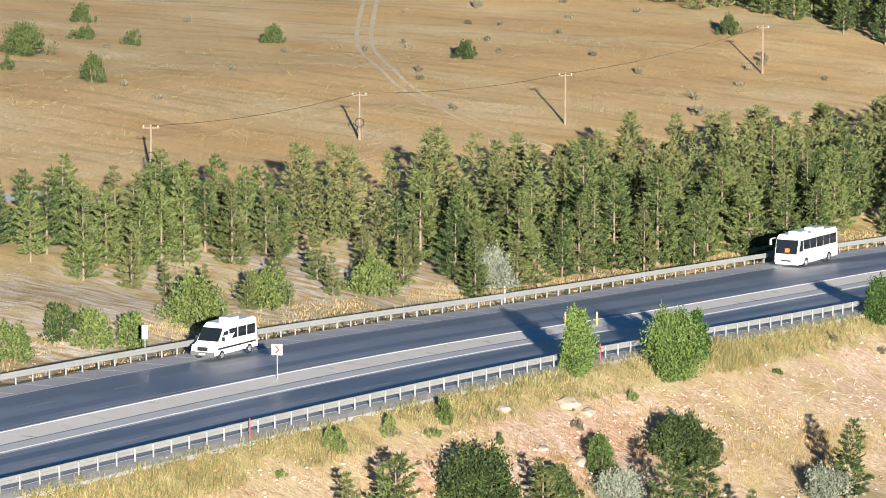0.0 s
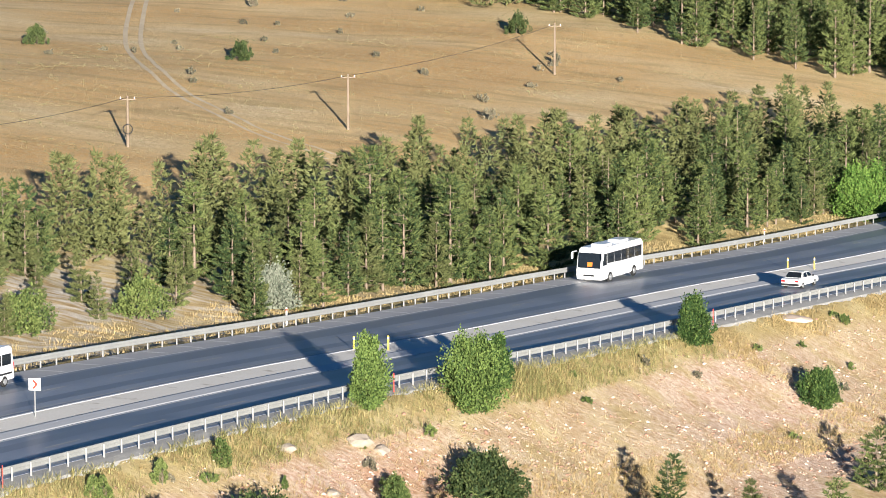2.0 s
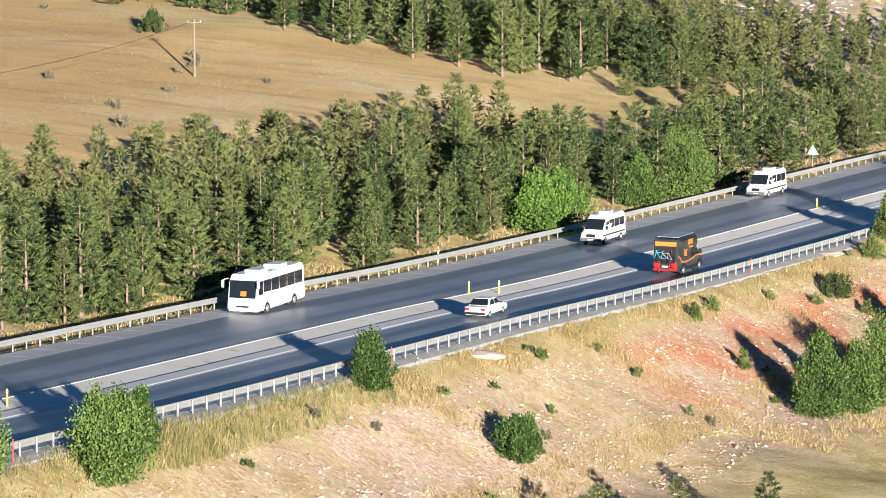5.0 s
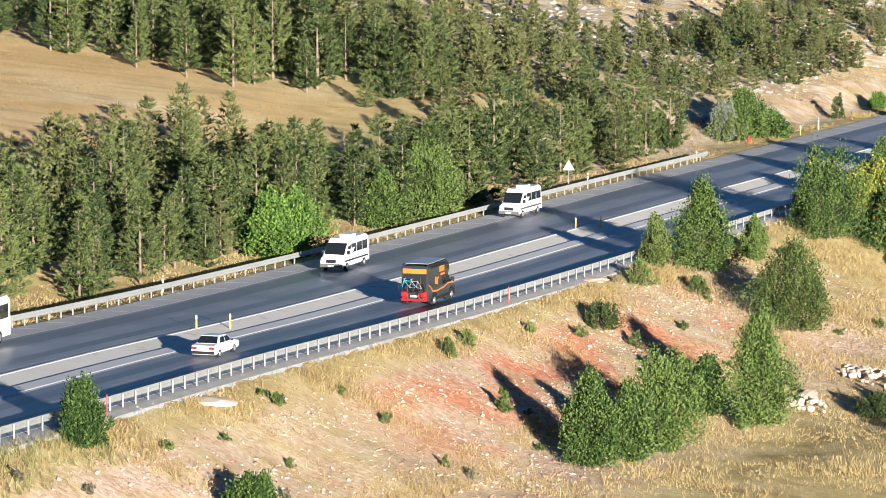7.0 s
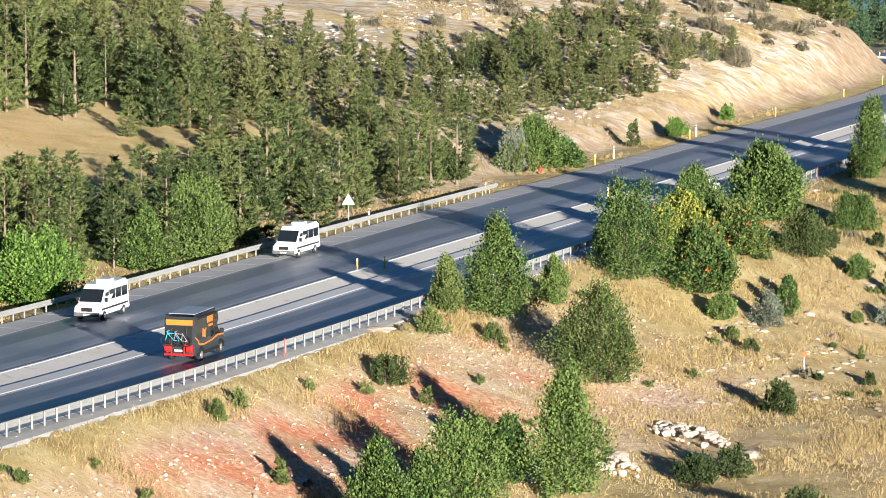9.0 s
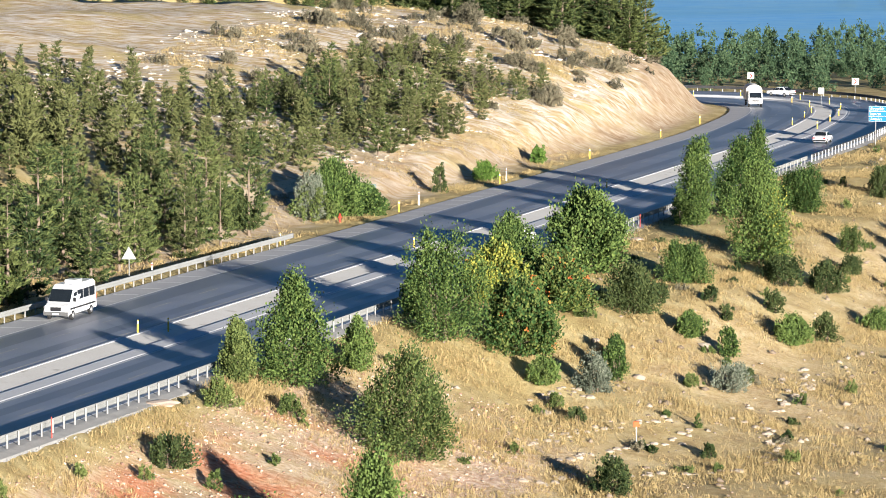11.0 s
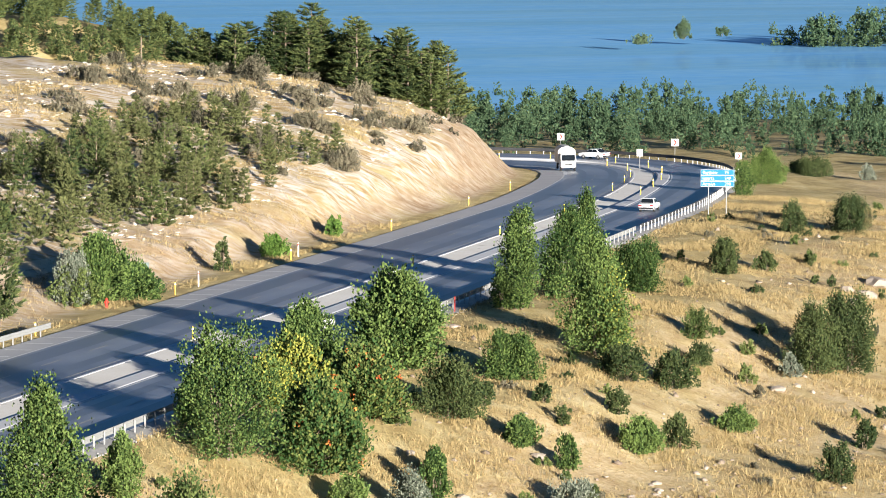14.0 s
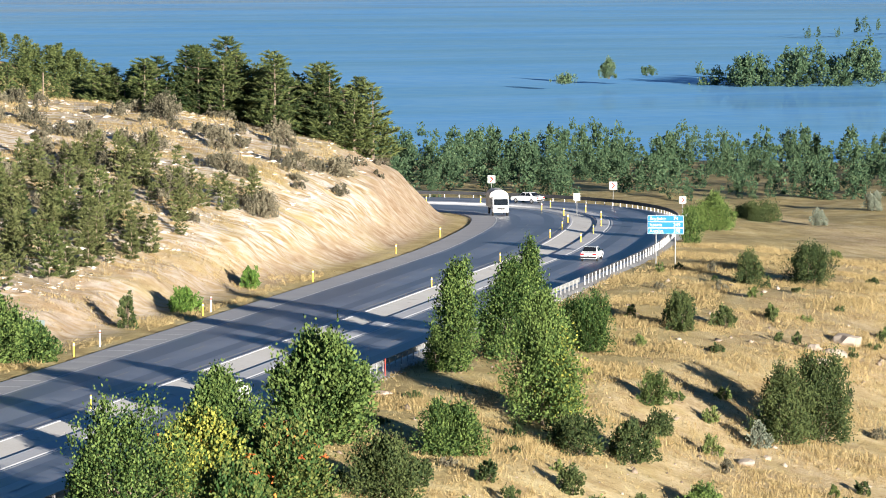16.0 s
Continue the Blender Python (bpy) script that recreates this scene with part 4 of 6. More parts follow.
grow("grey_far", ((160.9, 619.6, 2, 3.5), (168.8, 624, 1.8, 3), (198.8, 683.3, 2.8, 3.4), (187.4, 653.8, 2.2, 3.2), (180.9, 654.9, 2.1, 3.2), (198, 661.7, 2.4, 2.6), (215.4, 737.5, 6.5, 11.5), (217.6, 736.8, 6.3, 10.5), (180.3, 625.4, 2.2, 3.6), (189.8, 626.6, 2.5, 3.1), (192.6, 645.5, 1.5, 2.6), (204.7, 656, 1.7, 3.3), (212.5, 665.2, 1.8, 3.4), (210.4, 677, 2.5, 2.7), (171.6, 640, 1.5, 2.5), (222.4, 735.3, 5.5, 10.9), (172.5, 660.3, 1.8, 2.6), (41.3, 509.6, 1.4, 1.4), (30.2, 459.4, 1.1, 1.5), (30.3, 472.5, 0.9, 1.3), (6, 547.2, 1.2, 1.4), (24.7, 489.6, 0.7, 1.1)))
grow("grey_far", ((-1.6, 466.8, 0.6, 1),))

# ---- pine plantation between the highway and the open field ----
PINES = [pine("pine_tree", 10 + i, h, r, n, (M_PINE, M_PINE2)[i in (2, 5)], lab, b, bl) for i, (h, r, n, b, bl, lab) in enumerate((
    (7.6, 2.0, 1250, 0.05, 0.8, "tall green pine in the roadside plantation"), (6.8, 1.8, 1125, 0.14, 0.72, "green pine with a bare lower trunk"),
    (5.8, 1.55, 1025, 0.03, 0.95, "yellow-green conical cedar at the forest edge"), (8.1, 1.75, 1150, 0.10, 0.72, "tall thin green pine in the roadside plantation"),
    (6.4, 2.15, 1250, 0.04, 0.68, "broad bushy green pine"), (4.8, 1.3, 850, 0.03, 0.95, "young olive-green conical cedar"), (8.4, 2.1, 1325, 0.08, 0.7, "tall green pine with a ragged top")))]
rng = np.random.default_rng(7)


def stand(ly0, ly1, d0, d1, gap, choose, size, limit=999, skip=0.0, along_edge=None):
    """Pines in uneven rows along the road: stretch of the plan, distance from the rail, spacing."""
    made = []
    k, ke = k_at(ly0), k_at(ly1)
    s = float(k)
    while s < ke and len(made) < limit:
        d = d0 + rng.uniform(0, 1.5)
        while d < d1:
            ss, dd = s + rng.normal(0, gap * 0.13), d + rng.normal(0, gap * 0.22)
            if rng.random() > skip and (along_edge is None or along_edge(ss, dd)):
                p = at(min(max(ss, 0), len(LINE) - 2), dd)
                made.append((p.x, p.y, rng.choice(choose), rng.uniform(*size), rng.uniform(0.88, 1.15), rng.uniform(0, 6.28)))
            d += gap * rng.uniform(0.85, 1.25)
        s += gap / 2.0
    return made


spots = stand(292, 324, 46, 57, 3.3, (0, 1, 2, 4, 5), (0.75, 1.05))
spots += stand(292, 330, 36, 45, 4.2, (2, 5, 5), (0.55, 0.9), skip=0.45)
spots += stand(450, 507, 29, 40, 4.0, (0, 2, 4, 6, 3), (0.85, 1.3), skip=0.3)
spots += stand(487, 524, 43, 58, 4.4, (2, 5, 5, 0), (0.5, 0.95), skip=0.58)
spots += stand(324, 452, 31.5, 42.5, 3.5, (0, 1, 3, 4, 6, 0, 2), (0.66, 1.16), skip=0.13)
for x, y, v, s, w, a in spots[:275]:
    put(PINES[v], x, y, s, w, a)
rest = spots[275:] + stand(324, 448, 43, 51, 3.6, (0, 1, 2, 3), (0.8, 1.1), skip=0.05)


def beyond_clearing(k, d):
    """The wood starts past the tip of the open field and the dirt lane."""
    return d > 65 - 0.55 * (LINE[int(k), 1] - 484) and at(k, d).x > EDGE_X(at(k, d).y)


EDGE_X = lambda y: np.interp(y, (500, 522, 532, 543, 563, 640), (95, 78, 66, 53, 42, 5))
edge = stand(482, 524, 40, 120, 4.6, (0, 1, 3, 4, 6), (0.85, 1.25), skip=0.12, along_edge=beyond_clearing)
for x, y, v, s, w, a in edge[:60]:
    put(PINES[v], x, y, s, w, a)


def wood(name, spots, label, sources, mat):
    """Trees beyond counting, in one mesh."""
    V, F, o = [], [], 0
    for x, y, v, s, w, a in spots:
        sv, sf = sources[v % len(sources)]
        z = float(terrain(x, y)[0])
        c, n = math.cos(a), math.sin(a)
        q = sv * np.array([s * w, s * w, s])
        q = np.stack([q[:, 0] * c - q[:, 1] * n + x, q[:, 0] * n + q[:, 1] * c + y, q[:, 2] + z], 1)
        V.append(q)
        F.append(sf + o)
        o += len(q)
    ob = new(name, tri_mesh(name, np.concatenate(V), np.concatenate(F), mat))
    return tagged(ob, label, "woods", kind="stuff")


young = []
for i in range(4):
    v, f, _ = pine_crown(np.random.default_rng(60 + i), 3.2 + 0.3 * i, 0.95, 260, 0.05, 0.9, 2, 1.3)
    young.append((v, f))
tall = []
for i in range(4):
    v, f, _ = pine_crown(np.random.default_rng(80 + i), 7.2 + 0.4 * i, 2.1, 420, 0.06, 0.75, 2, 1.6)
    tall.append((v, f))
wood("pine_wood", rest + edge[60:] + stand(520, 566, 90, 190, 5.6, (0, 1, 2, 3), (0.9, 1.2), skip=0.15) + stand(488, 520, 120, 210, 5.6, (0, 1, 2, 3), (0.9, 1.2)), "green pine wood covering the slope", tall, M_PINE2)
wood("young_pine_wood", stand(514, 562, 38, 92, 3.3, (0, 1, 2, 3), (0.55, 1.2), skip=0.42) + stand(562, 614, 36, 56, 3.0, (0, 1, 2, 3), (0.5, 1.1), skip=0.4), "young pines planted over the slope", young, M_PINE2)
for x, y, v, s, w, a in stand(556, 600, 36.5, 52, 4.2, (0, 1, 2, 4, 5), (0.55, 0.85), skip=0.35)[:20]:
    put(PINES[v], x, y, s, w, a)

# ---- hilltop pines, woods by the lake, islets ----
rng = np.random.default_rng(21)
for i in range(66):
    u = rng.uniform(0, 1)
    x, y = 202 + 26 * u + rng.normal(0, 1.5), 718 - 24 * u + rng.uniform(-4, 7)
    put(PINES[int(rng.choice((6, 4, 6, 4, 1)))], x, y, rng.uniform(0.9, 1.15), rng.uniform(1.3, 1.75), rng.uniform(0, 6.28), label="dark green pine on the hill crest")
leafy = []
for i in range(5):
    v, f, _ = broadleaf_arrays(np.random.default_rng(300 + i), 9.5, (5.5, 4.5, 7.0, 3.6, 6.0)[i], 640, 0.56, ("wide", "ovate", "wide", "poplar", "crown")[i])
    leafy.append((v, f))
belt = []
for i in range(260):
    az, dist = radians(rng.uniform(59.5, 72.0)), rng.uniform(650, 820)
    belt.append((52.6 + dist * math.cos(az), 250.9 + dist * math.sin(az), int(rng.integers(0, 5)), rng.uniform(0.32, 0.68), rng.uniform(1.1, 1.6), rng.uniform(0, 6.28)))
for i in range(120):
    az, dist = radians(rng.uniform(59.5, 71.0)), rng.uniform(800, 985)
    belt.append((52.6 + dist * math.cos(az), 250.9 + dist * math.sin(az), int(rng.integers(0, 5)), rng.uniform(0.55, 0.92), rng.uniform(1.0, 1.35), rng.uniform(0, 6.28)))
wood("lakeside_wood", belt, "belt of green poplars and willows by the lake", leafy, M_LEAF["far"])
spit = [(775 + rng.uniform(-105, 110), 1490 + rng.uniform(-14, 14), int(rng.integers(0, 5)), rng.uniform(0.85, 1.5), 1.3, rng.uniform(0, 6.28)) for _ in range(110)]
spit += [(1010 + rng.uniform(-70, 70), 1935 + rng.uniform(-40, 40), int(rng.integers(0, 5)), rng.uniform(0.5, 0.8), 1.0, 0.0) for _ in range(30)]
wood("spit_wood", spit, "trees on a low spit in the lake", leafy, M_LEAF["far"])
distant = [pine_crown(np.random.default_rng(90 + i), 7.0 + 0.5 * i, 2.1, 130, 0.06, 0.7, 2, 2.6)[:2] for i in range(3)]
wood("far_hill_wood", [(rng.uniform(180, 305), rng.uniform(918, 990), int(rng.integers(0, 4)), rng.uniform(0.5, 0.75), 1.35, rng.uniform(0, 6.28)) for _ in range(420)], "dark pine wood on a distant rise", distant, M_PINE)
for x, y, h, w in ((641, 1518, 6.0, 5.5), (607, 1479, 2.6, 8.0), (647, 1500, 2.4, 5.0)):
    broadleaf("island_tree" if h > 4 else "island_bush", int(x), x, y, h, w, M_LEAF["far"], "lone green tree standing in the lake" if h > 4 else "low green bush standing in the lake", "wide", 0.35, 0.4, "tree" if h > 4 else "bush")

# ---- signs, poles ----
direction_sign(227.7, 614.4, 67.4 - 90 - 3)
chevron_sign(at(k_at(268), 11.7, -0.1), 78 - 90, 1)
for k in (640, 622):
    chevron_sign(at(k, -1.2, -0.2), 62 - 90, 1, 2.2, 0.85)
for k in (656, 666):
    chevron_sign(at(k, -1.4, -0.2), 64 - 90, 1, 2.6, 1.0)
plate_sign(at(643, 11.0, -0.2), 66 - 90, 0.9, "plain pale sign back on a pole in the median", 2.4, 0.9, M_WHITE)
plate_sign(at(k_at(473), 26.0, -0.3), 70 - 90, "triangle", "triangular warning sign seen from behind", 2.5, 1.15)
plate_sign(at(k_at(273), 26.2, -0.4), 88 - 90, 0.45, "narrow pale sign on a pole behind the guard rail", 2.0, 1.0, M_GREYBACK)


def back_board(x, y, face):
    root = thing("road_sign", pose(x, y, float(terrain(x, y)[0]), 0, 0, face), "large grey-green sign board seen from behind on two posts", "road sign")
    for sx in (-0.8, 0.8):
        bm = bmesh.new()
        tube(bm, (sx, -0.05, -0.4), (sx, -0.05, 2.4), 0.05)
        part("leg", bm, M_ZINC, root)
    bm = bmesh.new()
    box(bm, 0, 0, 1.95, 2.5, 0.04, 0.85, bevel=0.015)
    part("board", bm, plain("dull_green_metal", (0.20, 0.25, 0.24), 0.6), root)


back_board(142.6, 549.3, 60 - 90)
root = thing("pipe_marker", pose(127.4, 435.8, float(terrain(127.4, 435.8)[0]), 0, 0, -20), "small orange-red marker plate on a white post", "marker sign")
bm = bmesh.new()
tube(bm, (0, 0, -0.3), (0, 0, 1.4), 0.04)
part("post", bm, M_WHITE, root)
bm = bmesh.new()
box(bm, 0, -0.03, 1.45, 0.42, 0.04, 0.4, bevel=0.02)
part("plate", bm, plain("orange_red_enamel", (0.75, 0.12, 0.03)), root)
root = thing("hydrant", Matrix.Translation(at(k_at(520), 27.3, 0.0)), "small red hydrant in dry grass beside the shoulder", "hydrant")
root.location.z = float(terrain(root.location.x, root.location.y)[0])
bm = bmesh.new()
tube(bm, (0, 0, -0.1), (0, 0, 0.7), 0.12, 0.11, 10)
tube(bm, (-0.2, 0, 0.5), (0.2, 0, 0.5), 0.06, 0.06, 8)
part("barrel", bm, M_RED, root)
bm = bmesh.new()
tube(bm, (0, 0, 0.7), (0, 0, 0.85), 0.13, 0.04, 10)
part("cap", bm, M_RED, root)

POLES = []


def pole(x, y, h, box_on=False):
    z = float(terrain(x, y)[0])
    root = thing("utility_pole", Matrix.Translation((x, y, z)), "weathered wooden utility pole on the dry hillside", "utility pole", "utility poles")
    bm = bmesh.new()
    tube(bm, (0, 0, -0.5), (0, 0, h), 0.16, 0.1, 8)
    part("shaft", bm, M_POLE, root)
    bm = bmesh.new()
    box(bm, 0, 0, h - 0.35, 1.5, 0.1, 0.1)
    arm = part("crossarm", bm, M_POLE, root)
    for sx in (-0.65, 0.65):
        bm = bmesh.new()
        tube(bm, (sx, 0, h - 0.3), (sx, 0, h - 0.1), 0.05, 0.03, 6)
        part("insulator", bm, M_WHITE, arm)
    if box_on:
        bm = bmesh.new()
        bmesh.ops.create_circle(bm, cap_ends=False, segments=14, radius=0.45)
        ring = [v.co.copy() for v in bm.verts]
        bm.free()
        bm = bmesh.new()
        for a, b in zip(ring, ring[1:] + ring[:1]):
            tube(bm, (a.x, -0.2, h * 0.35 + a.y), (b.x, -0.2, h * 0.35 + b.y), 0.05, 0.05, 5)
        part("cable_coil", bm, M_BLACK, root, "black coil of spare cable")
    POLES.append(Vector((x, y, z + h - 0.15)))


for x, y, h, c in ((-25.3, 365.9, 4.6, True), (-7.3, 407.8, 4.8, True), (14.3, 438.7, 5.6, False), (40.7, 503.0, 6.0, False)):
    pole(x, y, h, c)
for a, b in zip(POLES, POLES[1:]):
    bm = bmesh.new()
    for i in range(16):
        u, v = i / 16, (i + 1) / 16
        p, q = a.lerp(b, u), a.lerp(b, v)
        p.z -= 2.4 * u * (1 - u)
        q.z -= 2.4 * v * (1 - v)
        tube(bm, p, q, 0.022, 0.022, 4, False)
    me = bpy.data.meshes.new("power_cable")
    bm.to_mesh(me)
    bm.free()
    me.materials.append(M_BLACK)
    tagged(new("power_cable", me), "thin dark cable hanging between utility poles", "cable")
for x, y in ((205.0, 716.0), (190.0, 700.0)):
    z = float(terrain(x, y)[0])
    root = thing("utility_pole", Matrix.Translation((x, y, z)), "thin weathered utility pole on the hill crest", "utility pole", "utility poles")
    bm = bmesh.new()
    tube(bm, (0, 0, -0.5), (0, 0, 5.4), 0.13, 0.08, 8)
    part("shaft", bm, M_POLE, root)


# ---- worn tracks in the field and a dirt lane ----
M_TRACK = material("pale_dust", ((0.62, 0.48, 0.30), (0.78, 0.66, 0.48)), 0.5, 0.95, fine=12, bump=0.2)


def ribbon(name, points, width, mat, label, lift=0.04):
    p = resample(np.array([(x, y, 0.0) for x, y in points]), 1.5)
    t = np.gradient(p[:, :2], axis=0)
    t /= np.linalg.norm(t, axis=1)[:, None] + 1e-9
    n = np.stack([-t[:, 1], t[:, 0]], 1)
    v = []
    for s in (-0.5, 0.0, 0.5):
        q = p[:, :2] + n * width * s
        v.append(np.stack([q[:, 0], q[:, 1], terrain(q[:, 0], q[:, 1]) + lift], 1))
    m = len(p)
    f = [(r * m + i, r * m + i + 1, (r + 1) * m + i + 1, (r + 1) * m + i) for r in range(2) for i in range(m - 1)]
    return tagged(mesh_object(name, np.concatenate(v), f, mat), label, "track", kind="structure")


ribbon("track_1", ((-9.1, 560), (-9.4, 507.5), (-8.0, 480.4), (-4.1, 453.2), (0.3, 439.1), (5.0, 427.9), (12, 418)), 0.55, M_TRACK, "faint wheel track worn into the dry field")
ribbon("track_2", ((-7.4, 560), (-7.6, 508.0), (-6.4, 481.9), (-2.7, 454.8), (1.8, 440.6), (6.4, 429.9), (13.5, 420)), 0.55, M_TRACK, "faint wheel track worn into the dry field")
ribbon("track_3", ((98, 507), (108, 521), (115.2, 528.5), (122.7, 537.3), (129.2, 543.9), (136.7, 552.0), (146, 560)), 2.6, M_TRACK, "pale dirt lane beside the pine wood")
ribbon("track_4", ((-62, 322), (-46, 333), (-36.4, 341.8), (-30.0, 350.0)), 3.0, M_SHOULDER, "narrow grey side road at the edge of the field")

# ---- low grey shrubs scattered over the stony hill and the field ----
rng = np.random.default_rng(31)
hill = []
while len(hill) < 110:
    k, d = rng.uniform(k_at(570), 640), rng.uniform(34, 74)
    p = at(k, d)
    hill.append((p.x, p.y, rng.uniform(0.7, 1.5), rng.uniform(1.2, 2.8)))
grow("grey_far", hill)
field = []
while len(field) < 40:
    p = at(rng.uniform(k_at(300), k_at(480)), rng.uniform(74, 150))
    field.append((p.x, p.y, rng.uniform(0.25, 0.6), rng.uniform(0.5, 1.2)))
grow("grey_far", field)


# ---- pines at the foot of the bank ----
for i, (x, y) in enumerate(((3.7, 250), (7, 254.5), (15.1, 259.3), (21.1, 265.9), (18.1, 265.3), (-2.2, 242.6), (-4.9, 239.7), (29, 281.2), (35.2, 287.4), (41.6, 292.5), (46.8, 308.2), (53, 312.1), (59.1, 316.4))):
    put(PINES[(4, 2, 0, 5, 4)[i % 5]], x, y, 0.62 + 0.1 * (i % 3), 1.25, i * 1.3, label="bushy green pine at the foot of the bank")

# ---- vehicles ----
def car_paint(name, color, rough=0.3):
    m = plain(name, color, rough, 0.0, 0.5)
    m.node_tree.nodes["Principled BSDF"].inputs["Coat Weight"].default_value = 0.5
    return m


M_GLASS = plain("tinted_glass", (0.012, 0.016, 0.02), 0.08, 0.0, 0.6)
M_TYRE = material("tyre_rubber", ((0.015, 0.015, 0.015), (0.04, 0.04, 0.04)), 3.0, 0.85)
M_CHARCOAL = car_paint("charcoal_paint", (0.035, 0.042, 0.045), 0.4)
M_ORANGE = plain("orange_trim", (0.85, 0.20, 0.03), 0.5)
M_SIGNAL_RED = plain("signal_red", (0.72, 0.02, 0.02), 0.45)
M_VAN = car_paint("white_van_paint", (0.80, 0.80, 0.80))
M_CHROME = plain("bare_aluminium", (0.6, 0.6, 0.6), 0.35, 0.7)
M_LAMP = plain("headlamp_glass", (0.55, 0.57, 0.6), 0.15)
M_CYAN = plain("cyan_paint", (0.05, 0.45, 0.65), 0.4)


def hull(bm, outline, half, inset=0.0, taper=None, bevel=0.05):
    """A body from its side outline (x, z), extruded over the width; taper pulls the upper corners in."""
    rows = []
    for s in (-1, 1):
        rows.append([bm.verts.new((x, s * (half - (taper(z) if taper else 0.0)), z)) for x, z in outline])
    n = len(outline)
    f0 = bm.faces.new(rows[0])
    f1 = bm.faces.new(rows[1][::-1])
    for i in range(n):
        bm.faces.new((rows[0][(i + 1) % n], rows[0][i], rows[1][i], rows[1][(i + 1) % n]))
    bmesh.ops.recalc_face_normals(bm, faces=bm.faces)
    if bevel:
        es = [e for f in (f0, f1) for e in f.edges]
        bmesh.ops.bevel(bm, geom=es, offset=bevel, segments=2, affect="EDGES")


def slab(bm, pts, y, thick):
    """A flat panel on a vehicle's side: outline (x, z), at y, thickened outwards."""
    a = [bm.verts.new((x, y, z)) for x, z in pts]
    b = [bm.verts.new((x, y + thick, z)) for x, z in pts]
    bm.faces.new(a)
    bm.faces.new(b[::-1])
    for i in range(len(a)):
        j = (i + 1) % len(a)
        bm.faces.new((a[j], a[i], b[i], b[j]))
    bmesh.ops.recalc_face_normals(bm, faces=bm.faces)


def wheels(root, xs, half, r):
    for x in xs:
        for s in (-1, 1):
            bm = bmesh.new()
            tube(bm, (x, s * (half - 0.22), r), (x, s * half, r), r, r, 20)
            bmesh.ops.bevel(bm, geom=[e for e in bm.edges if len(e.link_faces) == 2 and max(len(f.verts) for f in e.link_faces) > 6], offset=0.04, segments=1, affect="EDGES")
            w = part("wheel", bm, M_TYRE, root)
            bm = bmesh.new()
            tube(bm, (x, s * (half - 0.02), r), (x, s * (half + 0.015), r), r * 0.6, r * 0.55, 16)
            tube(bm, (x, s * (half - 0.02), r), (x, s * (half + 0.035), r), r * 0.2, r * 0.18, 10)
            part("rim", bm, M_CHROME, w)


def panel(root, name, mat, side, pts, half, t=0.02, label=""):
    bm = bmesh.new()
    slab(bm, pts, side * half, side * t)
    return part(name, bm, mat, root, label)


def front_panel(root, name, mat, x, y0, y1, z0, z1, lean=0.0, t=0.02, label=""):
    """A panel across the vehicle's front (t > 0) or rear (t < 0)."""
    bm = bmesh.new()
    a = [bm.verts.new(q) for q in ((x, y0, z0), (x, y1, z0), (x + lean, y1, z1), (x + lean, y0, z1))]
    b = [bm.verts.new(v.co + Vector((t, 0, 0))) for v in a]
    bm.faces.new(a)
    bm.faces.new(b[::-1])
    for i in range(4):
        j = (i + 1) % 4
        bm.faces.new((a[j], a[i], b[i], b[j]))
    bmesh.ops.recalc_face_normals(bm, faces=bm.faces)
    return part(name, bm, mat, root, label)


def on_road(k, d, back=False):
    p = at(k, d, 0.045)
    return Matrix.Translation(p) @ Matrix.Rotation(radians(heading(int(k)) + (180 if back else 0)), 4, "Z")


